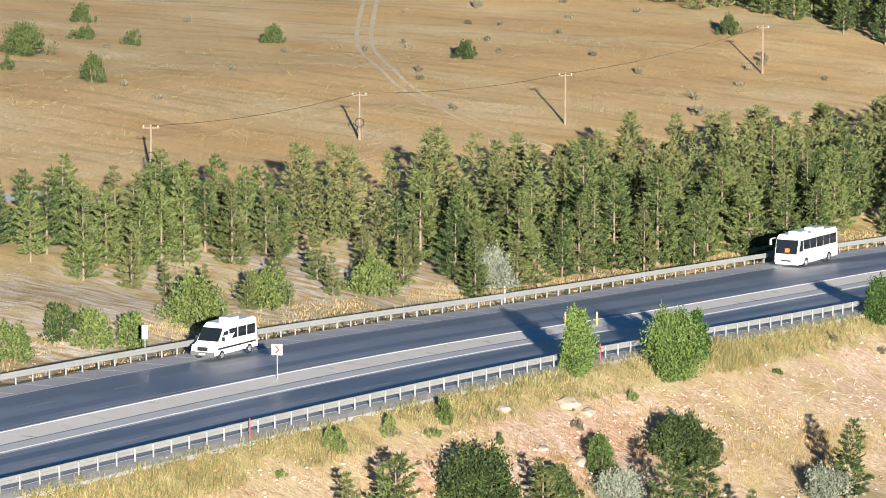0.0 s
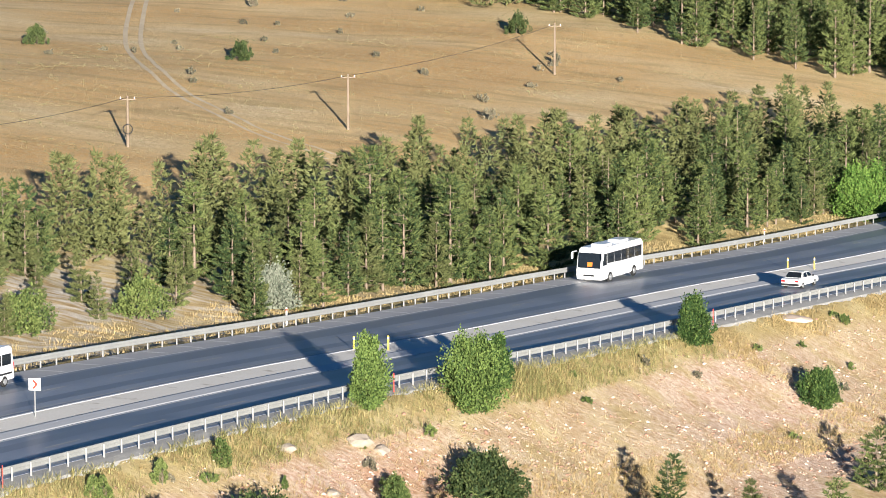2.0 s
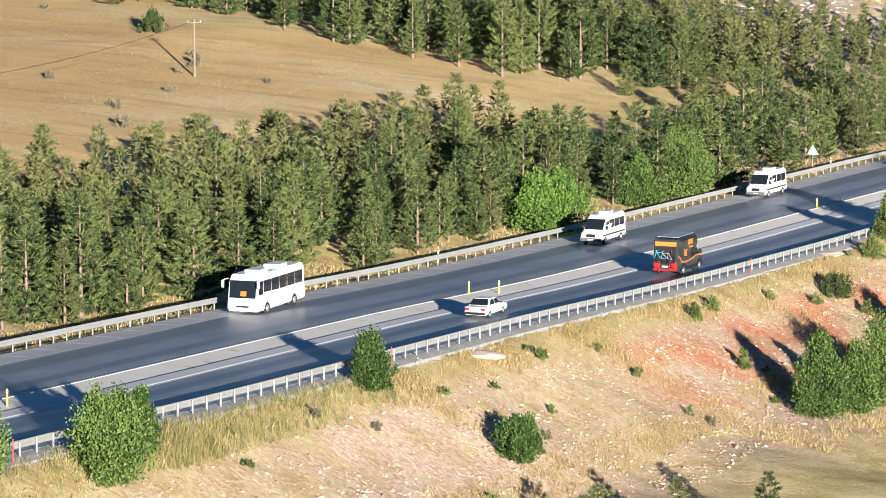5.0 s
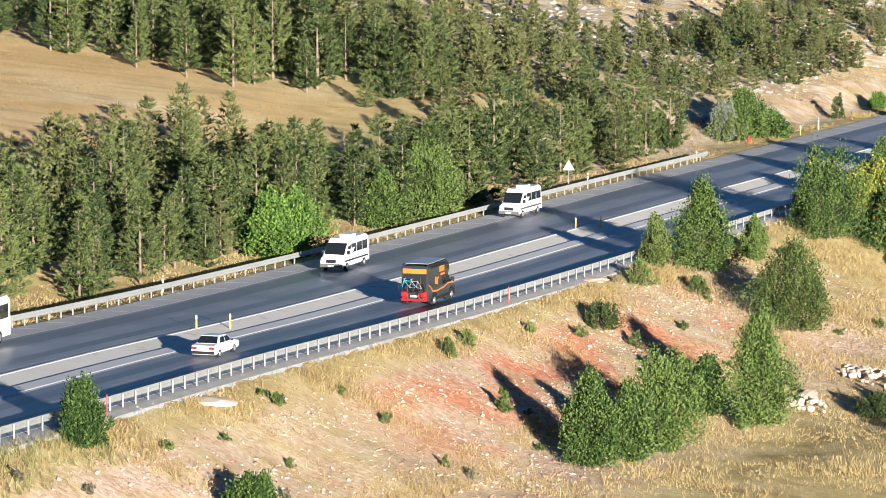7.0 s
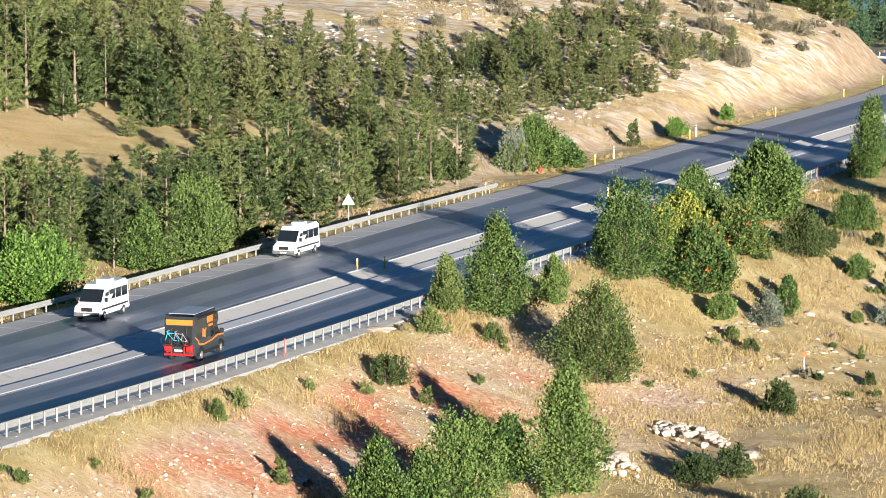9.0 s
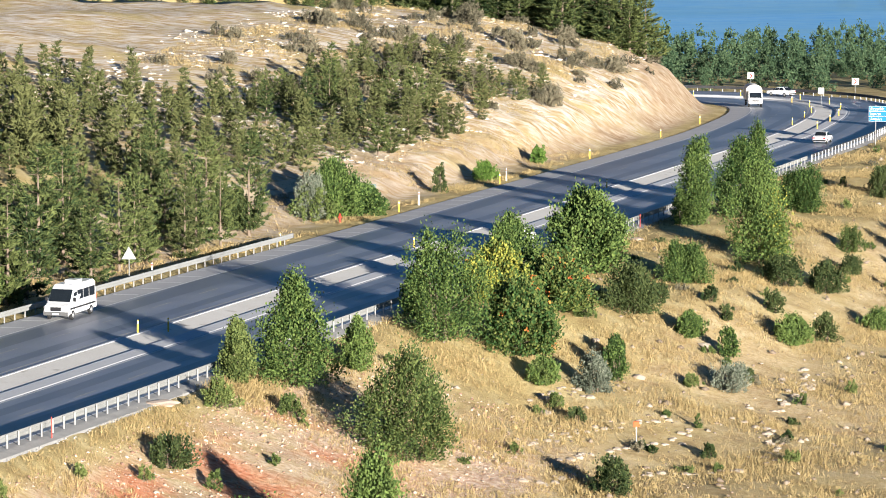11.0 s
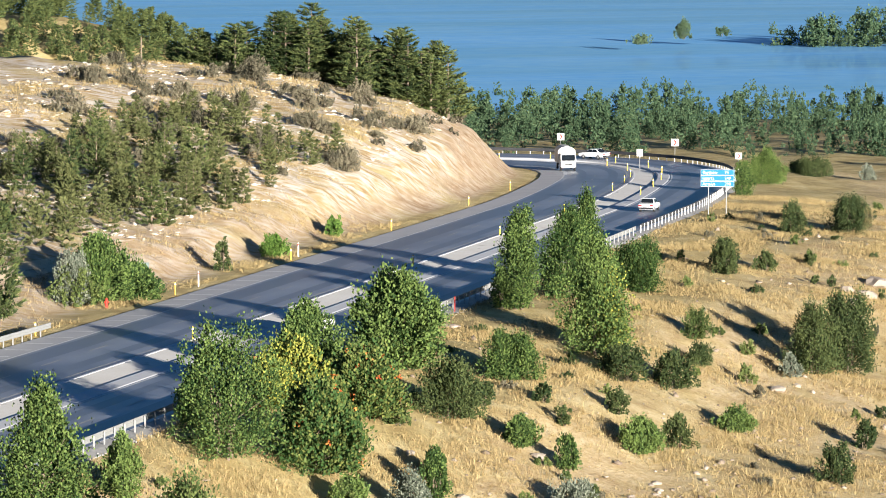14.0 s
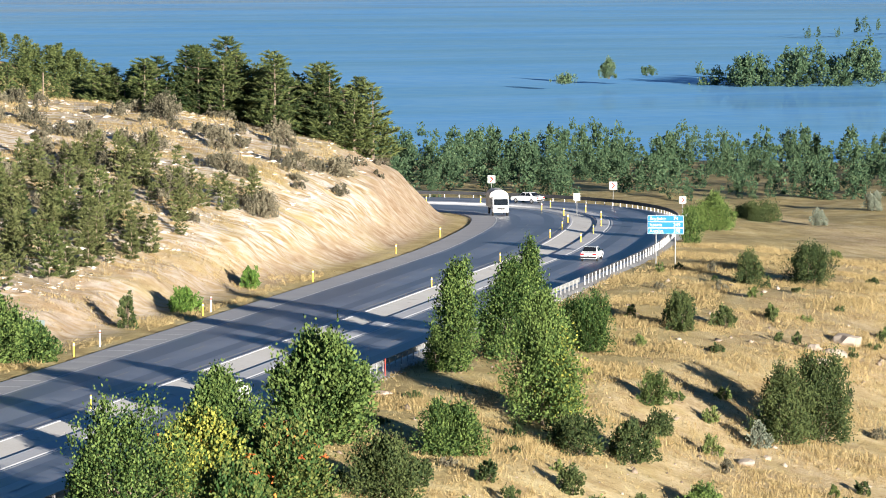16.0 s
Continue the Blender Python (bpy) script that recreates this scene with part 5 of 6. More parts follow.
def camper(m):
    root = thing("camper_van", m, "charcoal off-road camper van with orange trim and bicycles on its back", "camper van")
    h = 1.05
    bm = bmesh.new()
    hull(bm, [(-3.0, 0.55), (2.1, 0.5), (2.95, 0.55), (3.0, 1.05), (2.2, 1.35), (1.45, 2.05), (1.75, 2.35), (1.6, 2.95), (1.2, 3.05), (-2.95, 3.05), (-3.05, 2.9)], h, bevel=0.08)
    part("body", bm, M_CHARCOAL, root)
    wheels(root, (-1.75, 2.05), 1.08, 0.42)
    for s in (-1, 1):
        panel(root, "side_window", M_GLASS, s, [(0.9, 1.45), (1.75, 1.4), (1.35, 1.98), (0.9, 1.98)], h + 0.005)
        panel(root, "side_window", M_GLASS, s, [(0.1, 1.4), (0.75, 1.4), (0.75, 2.05), (0.1, 2.05)], h + 0.005)
        panel(root, "loft_window", M_GLASS, s, [(0.8, 2.45), (1.45, 2.45), (1.45, 2.85), (0.8, 2.85)], h + 0.005)
        panel(root, "orange_hatch", M_ORANGE, s, [(-0.55, 2.4), (0.45, 2.4), (0.45, 2.85), (-0.55, 2.85)], h + 0.005, label="bright orange hatch")
        panel(root, "orange_badge", M_ORANGE, s, [(-1.5, 1.6), (-0.9, 1.5), (-1.0, 1.85), (-0.75, 2.1), (-1.1, 2.0), (-1.45, 2.15)], h + 0.005)
        panel(root, "orange_label", M_ORANGE, s, [(-0.3, 2.12), (0.5, 2.12), (0.5, 2.26), (-0.3, 2.26)], h + 0.005)
        pts = [(-2.95, 1.75), (-2.5, 1.55), (-2.1, 1.2), (-1.2, 1.12), (0.4, 1.22), (1.4, 1.4), (2.6, 1.32)]
        panel(root, "orange_stripe", M_ORANGE, s, pts + [(x, z - 0.1) for x, z in pts[::-1]], h + 0.005)
        panel(root, "sill", M_BLACK, s, [(-1.25, 0.45), (1.5, 0.45), (1.5, 0.62), (-1.25, 0.62)], h, 0.08)
        for wx in (-1.75, 2.05):
            arch = [(wx + 0.58 * math.cos(a), 0.42 + 0.58 * math.sin(a)) for a in np.linspace(0, math.pi, 9)]
            panel(root, "wheel_arch", M_BLACK, s, arch + [(wx + 0.45 * math.cos(a), 0.42 + 0.45 * math.sin(a)) for a in np.linspace(math.pi, 0, 9)], h, 0.07)
        bm = bmesh.new()
        box(bm, 1.75, s * 1.25, 1.6, 0.14, 0.28, 0.32, bevel=0.03)
        part("mirror", bm, M_BLACK, root)
    bm = bmesh.new()
    slab(bm, [(2.18, 1.38), (1.5, 2.02), (1.47, 2.0), (2.15, 1.36)], -0.9, 1.8)
    part("windscreen", bm, M_GLASS, root)
    front_panel(root, "grille", M_BLACK, 3.0, -0.7, 0.7, 0.6, 1.0, 0.0, 0.03)
    # roof rack and solar panel
    bm = bmesh.new()
    box(bm, -0.75, 0, 3.2, 3.7, 1.85, 0.05, bevel=0.015)
    part("solar_panel", bm, plain("silver_grey_sheet", (0.48, 0.49, 0.5), 0.3, 0.3), root, "pale grey roof panel")
    for s in (-1, 1):
        bm = bmesh.new()
        tube(bm, (-2.9, s * 0.98, 3.14), (1.1, s * 0.98, 3.14), 0.045, 0.045, 6)
        for x in (-2.7, -1.2, 0.3, 1.0):
            tube(bm, (x, s * 0.98, 3.0), (x, s * 0.98, 3.16), 0.035, 0.035, 5)
        part("roof_rail", bm, M_BLACK, root)
    bm = bmesh.new()
    tube(bm, (-2.7, -1.12, 2.93), (0.9, -1.12, 2.93), 0.09, 0.09, 8)
    part("awning", bm, M_BLACK, root, "rolled black awning")
    # rear: orange banner, rack with bicycles, red boxes, lamps, bumper
    front_panel(root, "rear_banner", M_ORANGE, -3.06, -0.92, 0.92, 2.52, 2.86, 0.02, -0.03, "orange banner across the rear")
    front_panel(root, "rear_door", M_BLACK, -3.02, -0.88, 0.88, 1.15, 2.45, 0.0, -0.04)
    rack = part_rack(root)
    for y, c, hh in ((0.42, M_CYAN, 1.75), (-0.2, M_CHROME, 1.7)):
        bicycle(root, -3.32 - (0.0 if y > 0 else 0.16), y, 1.5, c)
    for s in (-1, 1):
        bm = bmesh.new()
        box(bm, -3.2, s * 0.75, 1.02, 0.34, 0.42, 0.42, bevel=0.05)
        part("red_box", bm, M_SIGNAL_RED, root, "bright red storage bag")
        front_panel(root, "tail_lamp", M_SIGNAL_RED, -3.05, s * 0.8 - 0.14, s * 0.8 + 0.14, 0.7, 0.86, 0.0, -0.04)
        bm = bmesh.new()
        tube(bm, (-3.35, s * 0.45, 0.5), (-3.35, s * 0.45, 1.3), 0.035, 0.035, 6)
        part("red_frame_tube", bm, M_SIGNAL_RED, root)
    bm = bmesh.new()
    box(bm, -3.2, 0, 0.58, 0.2, 2.0, 0.14, bevel=0.03)
    part("rear_bumper", bm, M_SIGNAL_RED, root, "red steel bumper")
    bm = bmesh.new()
    box(bm, -3.28, 0, 0.86, 0.03, 0.55, 0.13, bevel=0.01)
    part("number_plate", bm, M_WHITE, root)
    return root


def part_rack(root):
    bm = bmesh.new()
    for s in (-0.5, 0.5):
        tube(bm, (-3.1, s, 2.3), (-3.3, s, 1.1), 0.025, 0.025, 5)
    tube(bm, (-3.2, -0.9, 1.25), (-3.2, 0.9, 1.25), 0.03, 0.03, 6)
    tube(bm, (-3.55, -0.9, 1.2), (-3.55, 0.9, 1.2), 0.03, 0.03, 6)
    return part("bicycle_rack", bm, M_BLACK, root)


def bicycle(root, x, y, z, mat):
    bm = bmesh.new()
    a, b, c, d = (x, y - 0.5, z), (x, y + 0.45, z + 0.02), (x, y - 0.1, z + 0.05), (x, y + 0.3, z + 0.5)
    for p, q in ((a, (x, y - 0.18, z + 0.5)), (c, (x, y - 0.18, z + 0.55)), (c, d), ((x, y - 0.18, z + 0.48), d), (b, (x, y + 0.27, z + 0.65)), (a, c), ((x - 0.25, y + 0.27, z + 0.65), (x + 0.25, y + 0.27, z + 0.65))):
        tube(bm, p, q, 0.028, 0.028, 6)
    bike = part("bicycle", bm, mat, root)
    for cy in (-0.5, 0.45):
        bm = bmesh.new()
        ring = [(x, y + cy + 0.33 * math.cos(t), z + 0.33 * math.sin(t)) for t in np.linspace(0, 2 * math.pi, 15)]
        for p, q in zip(ring, ring[1:]):
            tube(bm, p, q, 0.028, 0.028, 5, False)
        for t in np.linspace(0, math.pi, 5)[:-1]:
            tube(bm, (x, y + cy + 0.3 * math.cos(t), z + 0.3 * math.sin(t)), (x, y + cy - 0.3 * math.cos(t), z - 0.3 * math.sin(t)), 0.006, 0.006, 3, False)
        part("bicycle_wheel", bm, M_BLACK, bike)


def minibus(m, label):
    root = thing("minibus", m, label, "minibus", "white minibuses")
    h = 0.98
    bm = bmesh.new()
    hull(bm, [(-3.0, 0.4), (2.8, 0.38), (2.95, 0.6), (2.9, 1.05), (2.2, 1.3), (1.55, 2.25), (1.2, 2.5), (-2.7, 2.55), (-2.95, 2.4)], h, taper=lambda z: 0.0 if z < 1.3 else 0.12 * (z - 1.3), bevel=0.09)
    part("body", bm, M_VAN, root)
    wheels(root, (-1.75, 1.95), 1.0, 0.35)
    for s in (-1, 1):
        panel(root, "door_window", M_GLASS, s, [(1.0, 1.35), (2.0, 1.32), (1.55, 1.95), (1.0, 2.0)], h - 0.065)
        for x0 in (-2.6, -1.4, -0.2):
            panel(root, "side_window", M_GLASS, s, [(x0, 1.38), (x0 + 1.05, 1.38), (x0 + 1.05, 2.08), (x0, 2.08)], h - 0.07)
        panel(root, "rub_strip", M_BLACK, s, [(-2.6, 0.78), (2.5, 0.78), (2.5, 0.9), (-2.6, 0.9)], h - 0.005)
        bm = bmesh.new()
        box(bm, 1.95, s * 1.12, 1.5, 0.12, 0.22, 0.3, bevel=0.03)
        part("mirror", bm, M_BLACK, root)
        front_panel(root, "headlamp", M_LAMP, 2.9, s * 0.68 - 0.2, s * 0.68 + 0.2, 0.85, 1.12, -0.08, 0.05)
        front_panel(root, "tail_lamp", M_SIGNAL_RED, -3.0, s * 0.82 - 0.08, s * 0.82 + 0.08, 1.0, 1.45, 0.0, -0.03)
    bm = bmesh.new()
    slab(bm, [(2.22, 1.34), (1.6, 2.2), (1.57, 2.18), (2.19, 1.32)], -0.84, 1.68)
    part("windscreen", bm, M_GLASS, root)
    front_panel(root, "grille", M_BLACK, 2.95, -0.42, 0.42, 0.72, 1.0, -0.03, 0.03)
    front_panel(root, "bumper", plain("grey_bumper", (0.12, 0.12, 0.12), 0.7), 2.88, -0.95, 0.95, 0.38, 0.66, 0.03, 0.12, "dark grey plastic bumper")
    front_panel(root, "number_plate", M_WHITE, 3.0, -0.26, 0.26, 0.45, 0.56, 0.0, 0.02)
    front_panel(root, "rear_window", M_GLASS, -2.98, -0.7, 0.7, 1.4, 2.1, 0.03, -0.02)
    bm = bmesh.new()
    box(bm, -0.6, 0, 2.62, 1.2, 1.0, 0.2, bevel=0.06)
    part("roof_vent", bm, M_VAN, root)
    return root


def bus(m):
    root = thing("bus", m, "white coach with dark side windows on the far carriageway", "bus")
    h, L = 1.22, 4.3
    bm = bmesh.new()
    hull(bm, [(-L, 0.4), (L - 0.1, 0.36), (L, 0.6), (L, 1.3), (L - 0.25, 2.6), (L - 0.6, 3.02), (-L + 0.25, 3.05), (-L, 2.8)], h, taper=lambda z: 0.0 if z < 1.4 else 0.06 * (z - 1.4), bevel=0.1)
    part("body", bm, M_VAN, root)
    wheels(root, (-2.3, 2.6), 1.24, 0.47)
    for s in (-1, 1):
        for i in range(5):
            x0 = -3.9 + i * 1.42
            panel(root, "side_window", M_GLASS, s, [(x0, 1.62), (x0 + 1.34, 1.62), (x0 + 1.34, 2.55), (x0, 2.55)], h - 0.06)
        panel(root, "door_window", M_GLASS, s, [(3.25, 1.3), (4.05, 1.3), (3.95, 2.55), (3.25, 2.55)], h - 0.055)
        bm = bmesh.new()
        tube(bm, (L - 0.1, s * 1.15, 2.75), (L + 0.3, s * 1.4, 2.7), 0.035, 0.035, 6)
        box(bm, L + 0.3, s * 1.42, 2.4, 0.14, 0.2, 0.55, bevel=0.04)
        part("mirror", bm, M_VAN, root)
        front_panel(root, "headlamp", M_LAMP, L, s * 0.85 - 0.25, s * 0.85 + 0.25, 0.7, 0.95, 0.0, 0.03)
    bm = bmesh.new()
    slab(bm, [(L + 0.01, 1.35), (L - 0.23, 2.62), (L - 0.27, 2.62), (L - 0.03, 1.35)], -1.05, 2.1)
    part("windscreen", bm, M_GLASS, root)
    front_panel(root, "grille", M_BLACK, L, -0.5, 0.5, 0.66, 0.8, 0.0, 0.03)
    front_panel(root, "number_plate", M_WHITE, L, -0.26, 0.26, 0.45, 0.56, 0.0, 0.03)
    front_panel(root, "dashboard_sign", M_ORANGE, L - 0.08, -0.15, 0.3, 1.5, 1.85, -0.05, 0.08, "orange board behind the windscreen")
    for x in (-1.6, 1.8):
        bm = bmesh.new()
        box(bm, x, 0, 3.12, 1.6, 1.3, 0.2, bevel=0.07)
        part("roof_unit", bm, M_VAN, root)
    return root


def sedan(m, label):
    root = thing("sedan", m, label, "car", "white cars")
    h = 0.83
    bm = bmesh.new()
    hull(bm, [(-2.2, 0.42), (-2.1, 0.3), (2.05, 0.28), (2.2, 0.45), (2.15, 0.72), (1.1, 0.9), (-1.45, 0.95), (-2.15, 0.9)], h, bevel=0.07)
    part("body", bm, M_VAN, root)
    bm = bmesh.new()
    hull(bm, [(1.0, 0.88), (0.35, 1.36), (-0.9, 1.4), (-1.5, 0.94)], h - 0.04, taper=lambda z: 0.0 if z < 1 else 0.16, bevel=0.05)
    cab = part("cabin", bm, M_VAN, root)
    for s in (-1, 1):
        bm = bmesh.new()
        for pts in ([(0.72, 0.95), (0.3, 1.29), (-0.2, 1.31), (-0.2, 0.96)], [(-0.28, 0.96), (-0.28, 1.31), (-0.85, 1.32), (-1.2, 0.98)]):
            a = [bm.verts.new((x, s * (h - 0.02 - 0.16 * (z - 0.94) / 0.42), z)) for x, z in pts]
            b = [bm.verts.new((v.co.x, v.co.y - s * 0.03, v.co.z)) for v in a]
            bm.faces.new(a)
            bm.faces.new(b[::-1])
        part("side_window", bm, M_GLASS, cab)
        front_panel(root, "tail_lamp", M_SIGNAL_RED, -2.2, s * 0.6 - 0.17, s * 0.6 + 0.17, 0.66, 0.82, 0.03, -0.02)
        front_panel(root, "headlamp", M_LAMP, 2.15, s * 0.62 - 0.16, s * 0.62 + 0.16, 0.52, 0.66, 0.0, 0.03)
        bm = bmesh.new()
        box(bm, 0.65, s * 0.92, 0.98, 0.1, 0.16, 0.12, bevel=0.02)
        part("mirror", bm, M_BLACK, root)
    for nm, pts in (("windscreen", [(1.0, 0.93), (0.4, 1.34)]), ("rear_window", [(-1.47, 0.99), (-0.96, 1.37)])):
        bm = bmesh.new()
        (x0, z0), (x1, z1) = pts
        o = 0.02 if x0 > 0 else -0.02
        a = [bm.verts.new((x0 + o, -0.7, z0)), bm.verts.new((x0 + o, 0.7, z0)), bm.verts.new((x1 + o, 0.58, z1)), bm.verts.new((x1 + o, -0.58, z1))]
        b = [bm.verts.new((v.co.x - o, v.co.y, v.co.z - 0.02)) for v in a]
        bm.faces.new(a)
        bm.faces.new(b[::-1])
        part(nm, bm, M_GLASS, cab)
    front_panel(root, "rear_bumper", M_BLACK, -2.16, -0.78, 0.78, 0.36, 0.54, 0.0, -0.1, "black plastic bumper")
    front_panel(root, "number_plate", M_WHITE, -2.22, -0.25, 0.25, 0.6, 0.71, 0.0, -0.02)
    wheels(root, (-1.3, 1.3), 0.84, 0.3)
    return root


def truck(m):
    root = thing("truck", m, "white light truck with a rounded canvas cover", "truck")
    bm = bmesh.new()
    hull(bm, [(1.1, 0.5), (3.0, 0.5), (3.1, 0.8), (3.05, 1.35), (2.75, 2.15), (2.5, 2.25), (1.1, 2.25)], 0.98, bevel=0.08)
    cab = part("cab", bm, M_VAN, root)
    bm = bmesh.new()
    slab(bm, [(3.08, 1.38), (2.8, 2.1), (2.77, 2.1), (3.05, 1.38)], -0.85, 1.7)
    part("windscreen", bm, M_GLASS, cab)
    front_panel(cab, "grille", M_BLACK, 3.1, -0.5, 0.5, 0.85, 1.05, 0.0, 0.03)
    for s in (-1, 1):
        front_panel(cab, "headlamp", M_LAMP, 3.1, s * 0.75 - 0.15, s * 0.75 + 0.15, 0.8, 1.02, 0.0, 0.03)
        panel(cab, "side_window", M_GLASS, s, [(1.6, 1.4), (2.75, 1.4), (2.55, 2.05), (1.6, 2.05)], 0.985)
    bm = bmesh.new()
    arc = [(1.15 * math.cos(a), 2.35 + 0.75 * math.sin(a)) for a in np.linspace(0, math.pi, 11)]
    pts = [(1.15, 0.95)] + arc + [(-1.15, 0.95)]
    a = [bm.verts.new((1.0, y, z)) for y, z in pts]
    b = [bm.verts.new((-3.1, y, z)) for y, z in pts]
    bm.faces.new(a)
    bm.faces.new(b[::-1])
    for i in range(len(a)):
        j = (i + 1) % len(a)
        bm.faces.new((a[j], a[i], b[i], b[j]))
    bmesh.ops.recalc_face_normals(bm, faces=bm.faces)
    part("canvas_cover", bm, material("pale_canvas", ((0.6, 0.58, 0.53), (0.75, 0.73, 0.68)), 1.0, 0.9), root)
    bm = bmesh.new()
    box(bm, 0, 0, 0.75, 6.0, 1.6, 0.25)
    part("chassis", bm, M_BLACK, root)
    wheels(root, (-1.9, 2.15), 1.0, 0.4)
    front_panel(root, "number_plate", M_WHITE, 3.1, -0.26, 0.26, 0.58, 0.7, 0.0, 0.04)
    return root


camper(on_road(463.3, 4.4))
minibus(on_road(392.3, 21.2, True), "white minibus with dark windows passing the forest")
minibus(on_road(473.8, 19.4, True), "white minibus with dark windows on the far lane")
minibus(on_road(496.3, 21.4, True), "white high-roofed minibus on the far lane")
bus(on_road(441.5, 21.0, True))
sedan(on_road(443.2, 5.0), "white saloon car with a dark window band on the near carriageway")
sedan(on_road(529.0, 5.4), "white saloon car driving in the near carriageway")
sedan(on_road(595.8, 4.4), "white saloon car entering the bend")
sedan(on_road(661.0, 5.2), "small white car far round the bend")
truck(on_road(643.2, 20.6, True))

# ---- grass and stones ----
def grass_field(name, n, k0, k1, d0, d1, rng, tall, mat, label, weight):
    """Tufts of dry stalks over a stretch of the plan; weight thins them out."""
    k = rng.uniform(k0, k1, n)
    d = rng.uniform(d0, d1, n)
    i = k.astype(int)
    x, y = LINE[i, 0] + TAN[i, 0] * (k - i) * 2 + LEFT[i, 0] * d, LINE[i, 1] + TAN[i, 1] * (k - i) * 2 + LEFT[i, 1] * d
    patch = 0.5 + 0.25 * np.sin(x * 0.33 + 1.7 * np.sin(y * 0.21)) + 0.25 * np.sin(y * 0.41 - x * 0.17 + 2 * np.sin(x * 0.13))
    keep = rng.random(n) < weight(k, d, patch)
    x, y, patch = x[keep], y[keep], patch[keep]
    z = terrain(x, y)
    p = np.stack([x, y, z - 0.03], 1)
    hh = rng.uniform(tall[0], tall[1], len(p)) * (0.6 + 0.8 * patch)
    V, F, o = [], [], 0
    for s in range(5):
        ax = unit(np.array([0, 0, 1.0]) + rng.normal(0, 0.42, p.shape))
        v, f = blades(p + rng.normal(0, 0.13, p.shape) * [1, 1, 0], ax, hh * rng.uniform(0.6, 1.5, len(p)), rng.uniform(0.012, 0.028, len(p)), rng)
        V.append(v)
        F.append(f + o)
        o += len(v)
    return tagged(new(name, tri_mesh(name, np.concatenate(V), np.concatenate(F), mat)), label, "grass", kind="stuff")


M_STRAW = leaf_material("straw", (0.25, 0.18, 0.075), (0.47, 0.36, 0.175))
M_GREENGRASS = leaf_material("half_green_grass", (0.13, 0.13, 0.045), (0.38, 0.33, 0.14))
rng = np.random.default_rng(77)
grass_field("dry_grass", 70000, k_at(225), k_at(440), -15.0, -1.5, rng, (0.12, 0.38), M_STRAW, "dry straw-coloured grass on the bank",
            lambda k, d, q: np.where(-d < 2.2 + 3.0 * q, 0.12 + 0.8 * q ** 2, np.where(-d > 11.5, 0.1 + 0.7 * q, np.where(k < k_at(300), 0.3 * q, np.clip((q - 0.62) * 1.1, 0.015, 0.5)))))
grass_field("dry_grass", 150000, k_at(424), k_at(648), -46.0, -0.9, rng, (0.12, 0.4), M_STRAW, "dry straw-coloured grass on the slope", lambda k, d, q: np.clip(q * 1.1 - 0.05, 0.08, 1))
grass_field("dry_grass", 30000, k_at(360), k_at(440), -46.0, -13.0, rng, (0.12, 0.36), M_STRAW, "dry straw-coloured grass below the bank", lambda k, d, q: np.clip(q * 0.9, 0, 1))
grass_field("green_grass", 9000, k_at(225), k_at(330), -4.2, -0.9, rng, (0.3, 0.65), M_GREENGRASS, "half-green grass along the guard rail", lambda k, d, q: q)
grass_field("dry_grass", 26000, k_at(455), k_at(600), 25.6, 37.0, rng, (0.12, 0.36), M_STRAW, "dry grass beside the far shoulder", lambda k, d, q: np.clip(q - 0.1, 0, 1) * np.where(d < 30, 1.0, 0.45))
grass_field("dry_grass", 22000, k_at(235), k_at(455), 25.4, 36.0, rng, (0.12, 0.36), M_STRAW, "dry grass behind the far guard rail", lambda k, d, q: np.clip(q - 0.2, 0, 1))
grass_field("dry_grass", 26000, k_at(575), k_at(680), 38.0, 75.0, rng, (0.18, 0.4), M_STRAW, "dry grass on the stony hill", lambda k, d, q: np.clip(q - 0.15, 0, 1))

grass_field("stubble", 24000, k_at(285), k_at(500), 58.0, 125.0, rng, (0.05, 0.16), M_GREENGRASS, "sparse dry stubble on the open field", lambda k, d, q: np.clip(q, 0.1, 1))

# ---- small shrubs and thistles scattered over the grassy slope ----
small = {"dark": [], "shrub": [], "grey_far": []}
for i in range(130):
    p = at(rng.uniform(k_at(436), k_at(640)), -3.0 - 44 * rng.uniform(0, 1) ** 0.8)
    small[("dark", "shrub", "grey_far", "shrub", "dark")[i % 5]].append((p.x, p.y, rng.uniform(0.3, 1.0), rng.uniform(0.6, 1.6)))
for i in range(45):
    p = at(rng.uniform(k_at(235), k_at(432)), -2.0 - 15 * rng.uniform(0, 1))
    small[("shrub", "grey_far", "shrub")[i % 3]].append((p.x, p.y, rng.uniform(0.25, 0.7), rng.uniform(0.4, 0.9)))
for kind, places in small.items():
    grow(kind if kind != "grey_far" else "grey_near", places)

STONE_V = np.array([(1, 0, 0.1), (0.2, 0.9, 0), (-0.9, 0.3, 0.1), (-0.3, -0.95, 0), (0.1, 0.1, 0.75), (0, 0, -0.5), (0.6, -0.6, 0.35)])
STONE_F = np.array([(0, 1, 4), (1, 2, 4), (2, 3, 4), (3, 6, 4), (6, 0, 4), (1, 0, 5), (2, 1, 5), (3, 2, 5), (6, 3, 5), (0, 6, 5)])


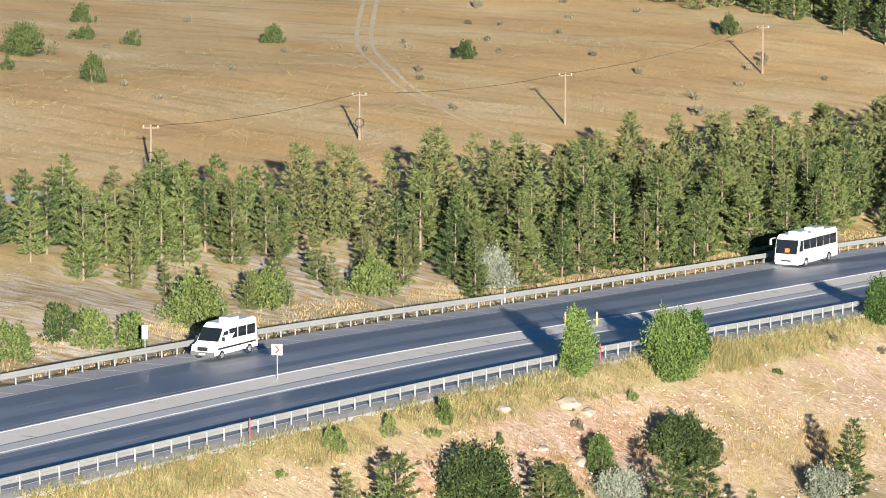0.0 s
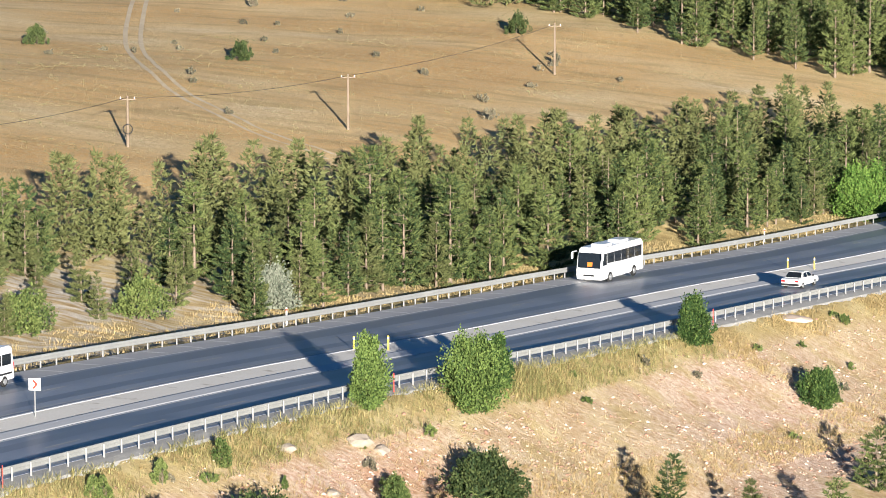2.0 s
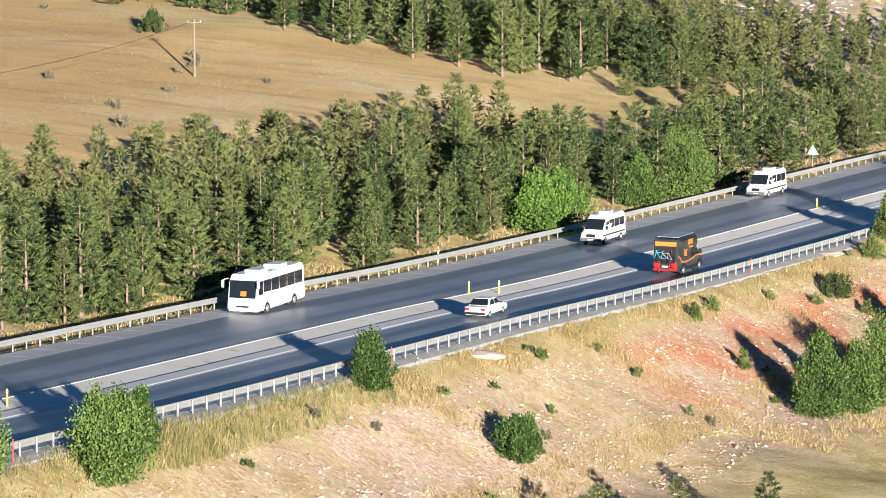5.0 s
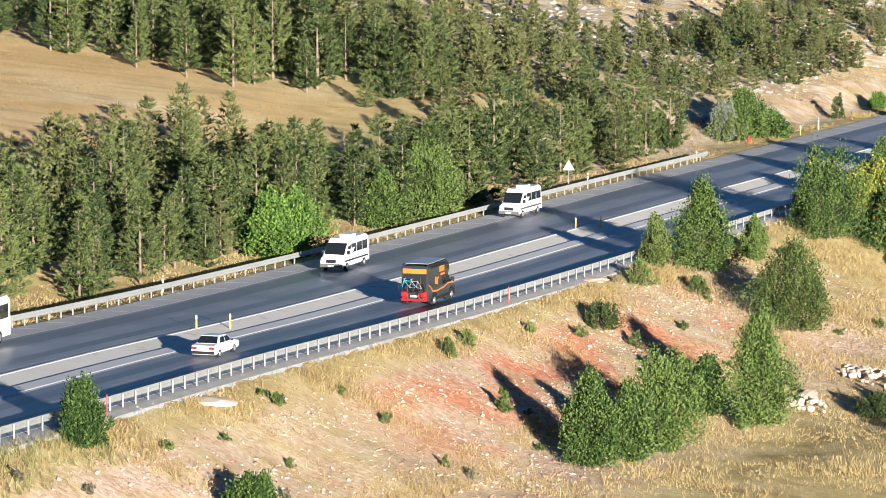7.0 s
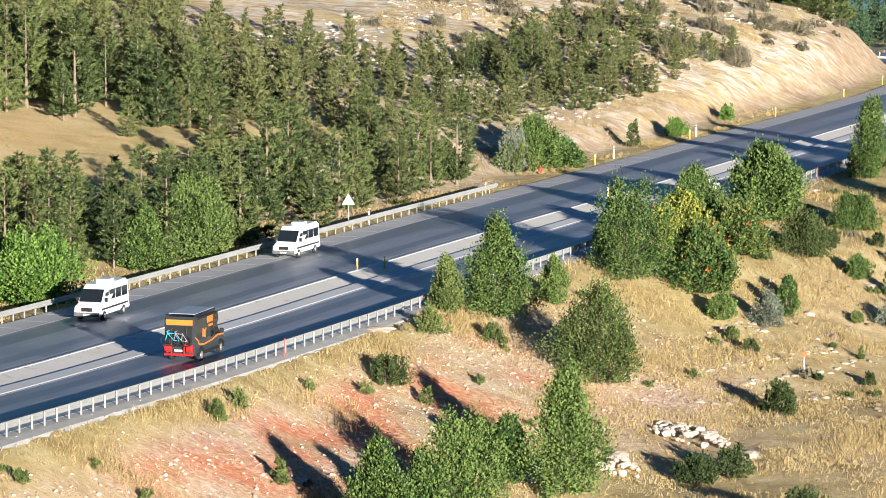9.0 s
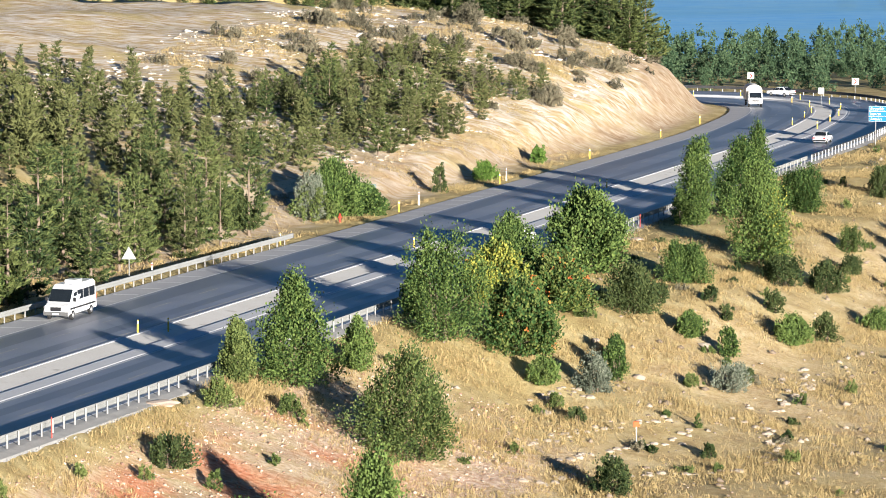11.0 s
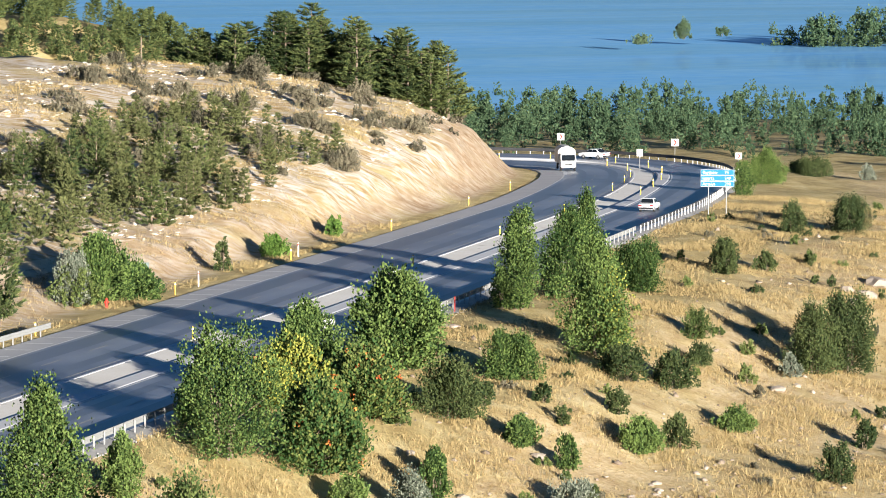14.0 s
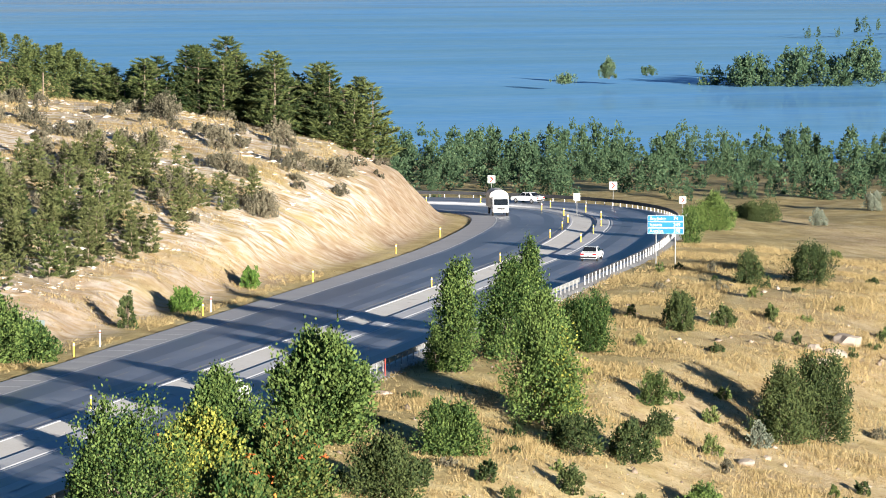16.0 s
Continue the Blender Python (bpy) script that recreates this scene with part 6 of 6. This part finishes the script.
def stone_field(name, n, k0, k1, d0, d1, size, mat, label, weight, rng):
    k, d = rng.uniform(k0, k1, n), rng.uniform(d0, d1, n)
    i = k.astype(int)
    x, y = LINE[i, 0] + TAN[i, 0] * (k - i) * 2 + LEFT[i, 0] * d, LINE[i, 1] + TAN[i, 1] * (k - i) * 2 + LEFT[i, 1] * d
    patch = 0.5 + 0.25 * np.sin(x * 0.27 + 1.9 * np.sin(y * 0.19)) + 0.25 * np.sin(y * 0.35 - x * 0.21 + 2 * np.sin(x * 0.11))
    keep = rng.random(n) < weight(k, d, patch)
    x, y = x[keep], y[keep]
    z = terrain(x, y)
    m = len(x)
    s = size[0] * (size[1] / size[0]) ** (rng.random(m) ** 2.6)
    a = rng.uniform(0, 6.283, m)
    q = STONE_V[None] * (s[:, None] * rng.uniform(0.6, 1.3, (m, 3)) * [1, 1, 0.35 if name == "hill_stones" else 1])[:, None, :] + rng.normal(0, 0.12, (m, 7, 3)) * s[:, None, None]
    c, sn = np.cos(a)[:, None], np.sin(a)[:, None]
    v = np.stack([q[..., 0] * c - q[..., 1] * sn + x[:, None], q[..., 0] * sn + q[..., 1] * c + y[:, None], q[..., 2] + (z + s * 0.12)[:, None]], -1).reshape(-1, 3)
    f = (STONE_F[None] + (np.arange(m) * 7)[:, None, None]).reshape(-1, 3)
    return tagged(new(name, tri_mesh(name, v, f, mat)), label, "stones", kind="stuff")


M_STONE = material("pale_pink_stone", ((0.32, 0.19, 0.13), (0.45, 0.31, 0.235), (0.60, 0.48, 0.39)), 0.6, 0.95, fine=14, island=0.6, bump=0.3)
M_LIME = material("white_limestone", ((0.17, 0.13, 0.095), (0.28, 0.22, 0.165), (0.40, 0.335, 0.27)), 0.5, 0.95, fine=14, island=0.5, bump=0.3)
M_HILL = material("bleached_limestone", ((0.46, 0.40, 0.32), (0.62, 0.56, 0.48), (0.74, 0.70, 0.63)), 0.5, 0.95, fine=14, island=0.5, bump=0.3)
stone_field("rubble", 48000, k_at(225), k_at(448), -19.0, -2.6, (0.035, 0.2), M_STONE, "broken pinkish stones over the bank", lambda k, d, q: np.clip((1.15 - q) * np.where(-d < 5, 0.45, 0.8), 0, 1), rng)
stone_field("rubble", 3500, k_at(425), k_at(600), -45.0, -4.0, (0.06, 0.4), M_LIME, "scattered pale stones in dry grass", lambda k, d, q: np.where((-d > 16) & (k < k_at(510)), 0.9, 0.25), rng)
stone_field("hill_stones", 12000, k_at(545), 648, 35.0, 78.0, (0.08, 0.6), M_HILL, "white limestone outcrops on the hill", lambda k, d, q: np.clip((0.95 - q) * 1.1, 0, 1), rng)
stone_field("gravel", 5000, k_at(225), k_at(600), -1.5, -0.35, (0.03, 0.1), M_GRAVEL, "loose gravel under the guard rail", lambda k, d, q: 1.0 + 0 * k, rng)


def rock(name, x, y, size, label, mat, seed, flat=0.6, parent=None, z=None):
    r = np.random.default_rng(seed)
    bm = bmesh.new()
    bmesh.ops.create_icosphere(bm, subdivisions=2, radius=1.0)
    o = r.uniform(-9, 9, 3)
    for v in bm.verts:
        n = noise.noise(v.co * 1.1 + Vector(o)) * 0.45 + noise.noise(v.co * 2.7 + Vector(o)) * 0.2
        v.co = v.co * (1 + n)
        v.co.z *= flat
    me = bpy.data.meshes.new(name)
    bm.to_mesh(me)
    bm.free()
    me.materials.append(mat)
    ob = new(name, me)
    ob.parent = parent
    z = float(terrain(x, y)[0]) + size * flat * 0.25 if z is None else z
    ob.matrix_basis = Matrix.Translation((x, y, z)) @ Matrix.Rotation(r.uniform(0, 6), 4, "Z") @ Matrix.Diagonal((size * r.uniform(0.8, 1.3), size * r.uniform(0.7, 1.1), size, 1))
    return tagged(ob, label, "rock") if parent is None else ob


PILE = ((108.1, 407.3), (98.5, 393.5))
pile = thing("rock_pile", Matrix(), "heap of broken pale and pinkish rocks", "rock pile")
for i in range(110):
    a, rr = rng.uniform(0, 6.28), rng.uniform(0, 1) ** 0.6
    x, y = PILE[i % 4 == 3][0] + math.cos(a) * rr * (2.8, 1.5)[i % 4 == 3], PILE[i % 4 == 3][1] + math.sin(a) * rr * (4.0, 2.5)[i % 4 == 3]
    rock("stone", x, y, rng.uniform(0.13, 0.33), "", (M_LIME, M_STONE, M_STONE)[i % 3], 500 + i, 0.75, pile, float(terrain(x, y)[0]) + 0.15 + 0.7 * (1 - rr))
for i, (x, y, s) in enumerate(((46.2, 346.0, 1.9), (88.0, 416.5, 1.3), (157.0, 513.1, 1.3))):
    rock("concrete_lump", x, y, s * 0.75, "pale lump of spilled concrete beside the guard rail", M_STONE, 700 + i, 0.2)
for i, (x, y, s) in enumerate(((182.4, 507.2, 0.6), (185.6, 510.1, 0.4), (146.0, 469.2, 0.5), (135.7, 456.9, 0.5), (217.2, 557.0, 1.4), (212.0, 550.1, 0.9), (211.0, 551.3, 0.8), (208.3, 544.7, 0.7), (122.8, 442.2, 0.5), (128.5, 448.2, 0.4), (146.1, 469.1, 0.5), (96.8, 393.2, 0.8), (99.7, 397.6, 0.7), (110.0, 399.8, 0.8), (9.9, 267.4, 0.6), (9.1, 276.5, 0.8), (10.7, 277.3, 0.6), (4.7, 270.1, 0.6), (7.3, 266.2, 0.5), (134.7, 463.6, 0.4))):
    rock("boulder", x, y, s, "pale limestone boulder in dry grass", M_LIME, 740 + i, 0.55)


# ---- low stone terraces below the road ----
def terrace(points, label):
    root = thing("stone_terrace", Matrix(), label, "stone terrace", "stone terraces")
    r = np.random.default_rng(int(points[0][0] * 10))
    n = 0
    for (x0, y0), (x1, y1) in zip(points, points[1:]):
        m = max(2, int(math.hypot(x1 - x0, y1 - y0) / 0.7))
        for j in range(m):
            u = j / m
            x, y = x0 + (x1 - x0) * u + r.normal(0, 0.35), y0 + (y1 - y0) * u + r.normal(0, 0.35)
            rock("stone", x, y, r.uniform(0.16, 0.36), "", M_LIME, 900 + n + int(x), 0.5, root)
            n += 1


terrace(((116.2, 428.9), (121.2, 434.6), (128.1, 441.1), (134.0, 444.7)), "low broken terrace of pale stones in dry grass")
terrace(((118.4, 426.9), (125.2, 433.5), (131.8, 439.0), (135.0, 442.6)), "low broken terrace of pale stones in dry grass")
terrace(((139.3, 447.4), (140.7, 444.0), (138.8, 437.1), (135.1, 431.5)), "low broken terrace of pale stones in dry grass")
terrace(((143.4, 451.7), (148.2, 456.2), (153.0, 464.1), (154.8, 470.0)), "low broken terrace of pale stones in dry grass")
terrace(((113.3, 418.5), (119.4, 423.7), (126.4, 427.5), (133.1, 429.0)), "low broken terrace of pale stones in dry grass")
terrace(((149.3, 463.0), (152.7, 464.2), (151.4, 459.8)), "low broken terrace of pale stones in dry grass")
terrace(((123.2, 445.3), (127.9, 450.6), (128.6, 447.5)), "low broken terrace of pale stones in dry grass")
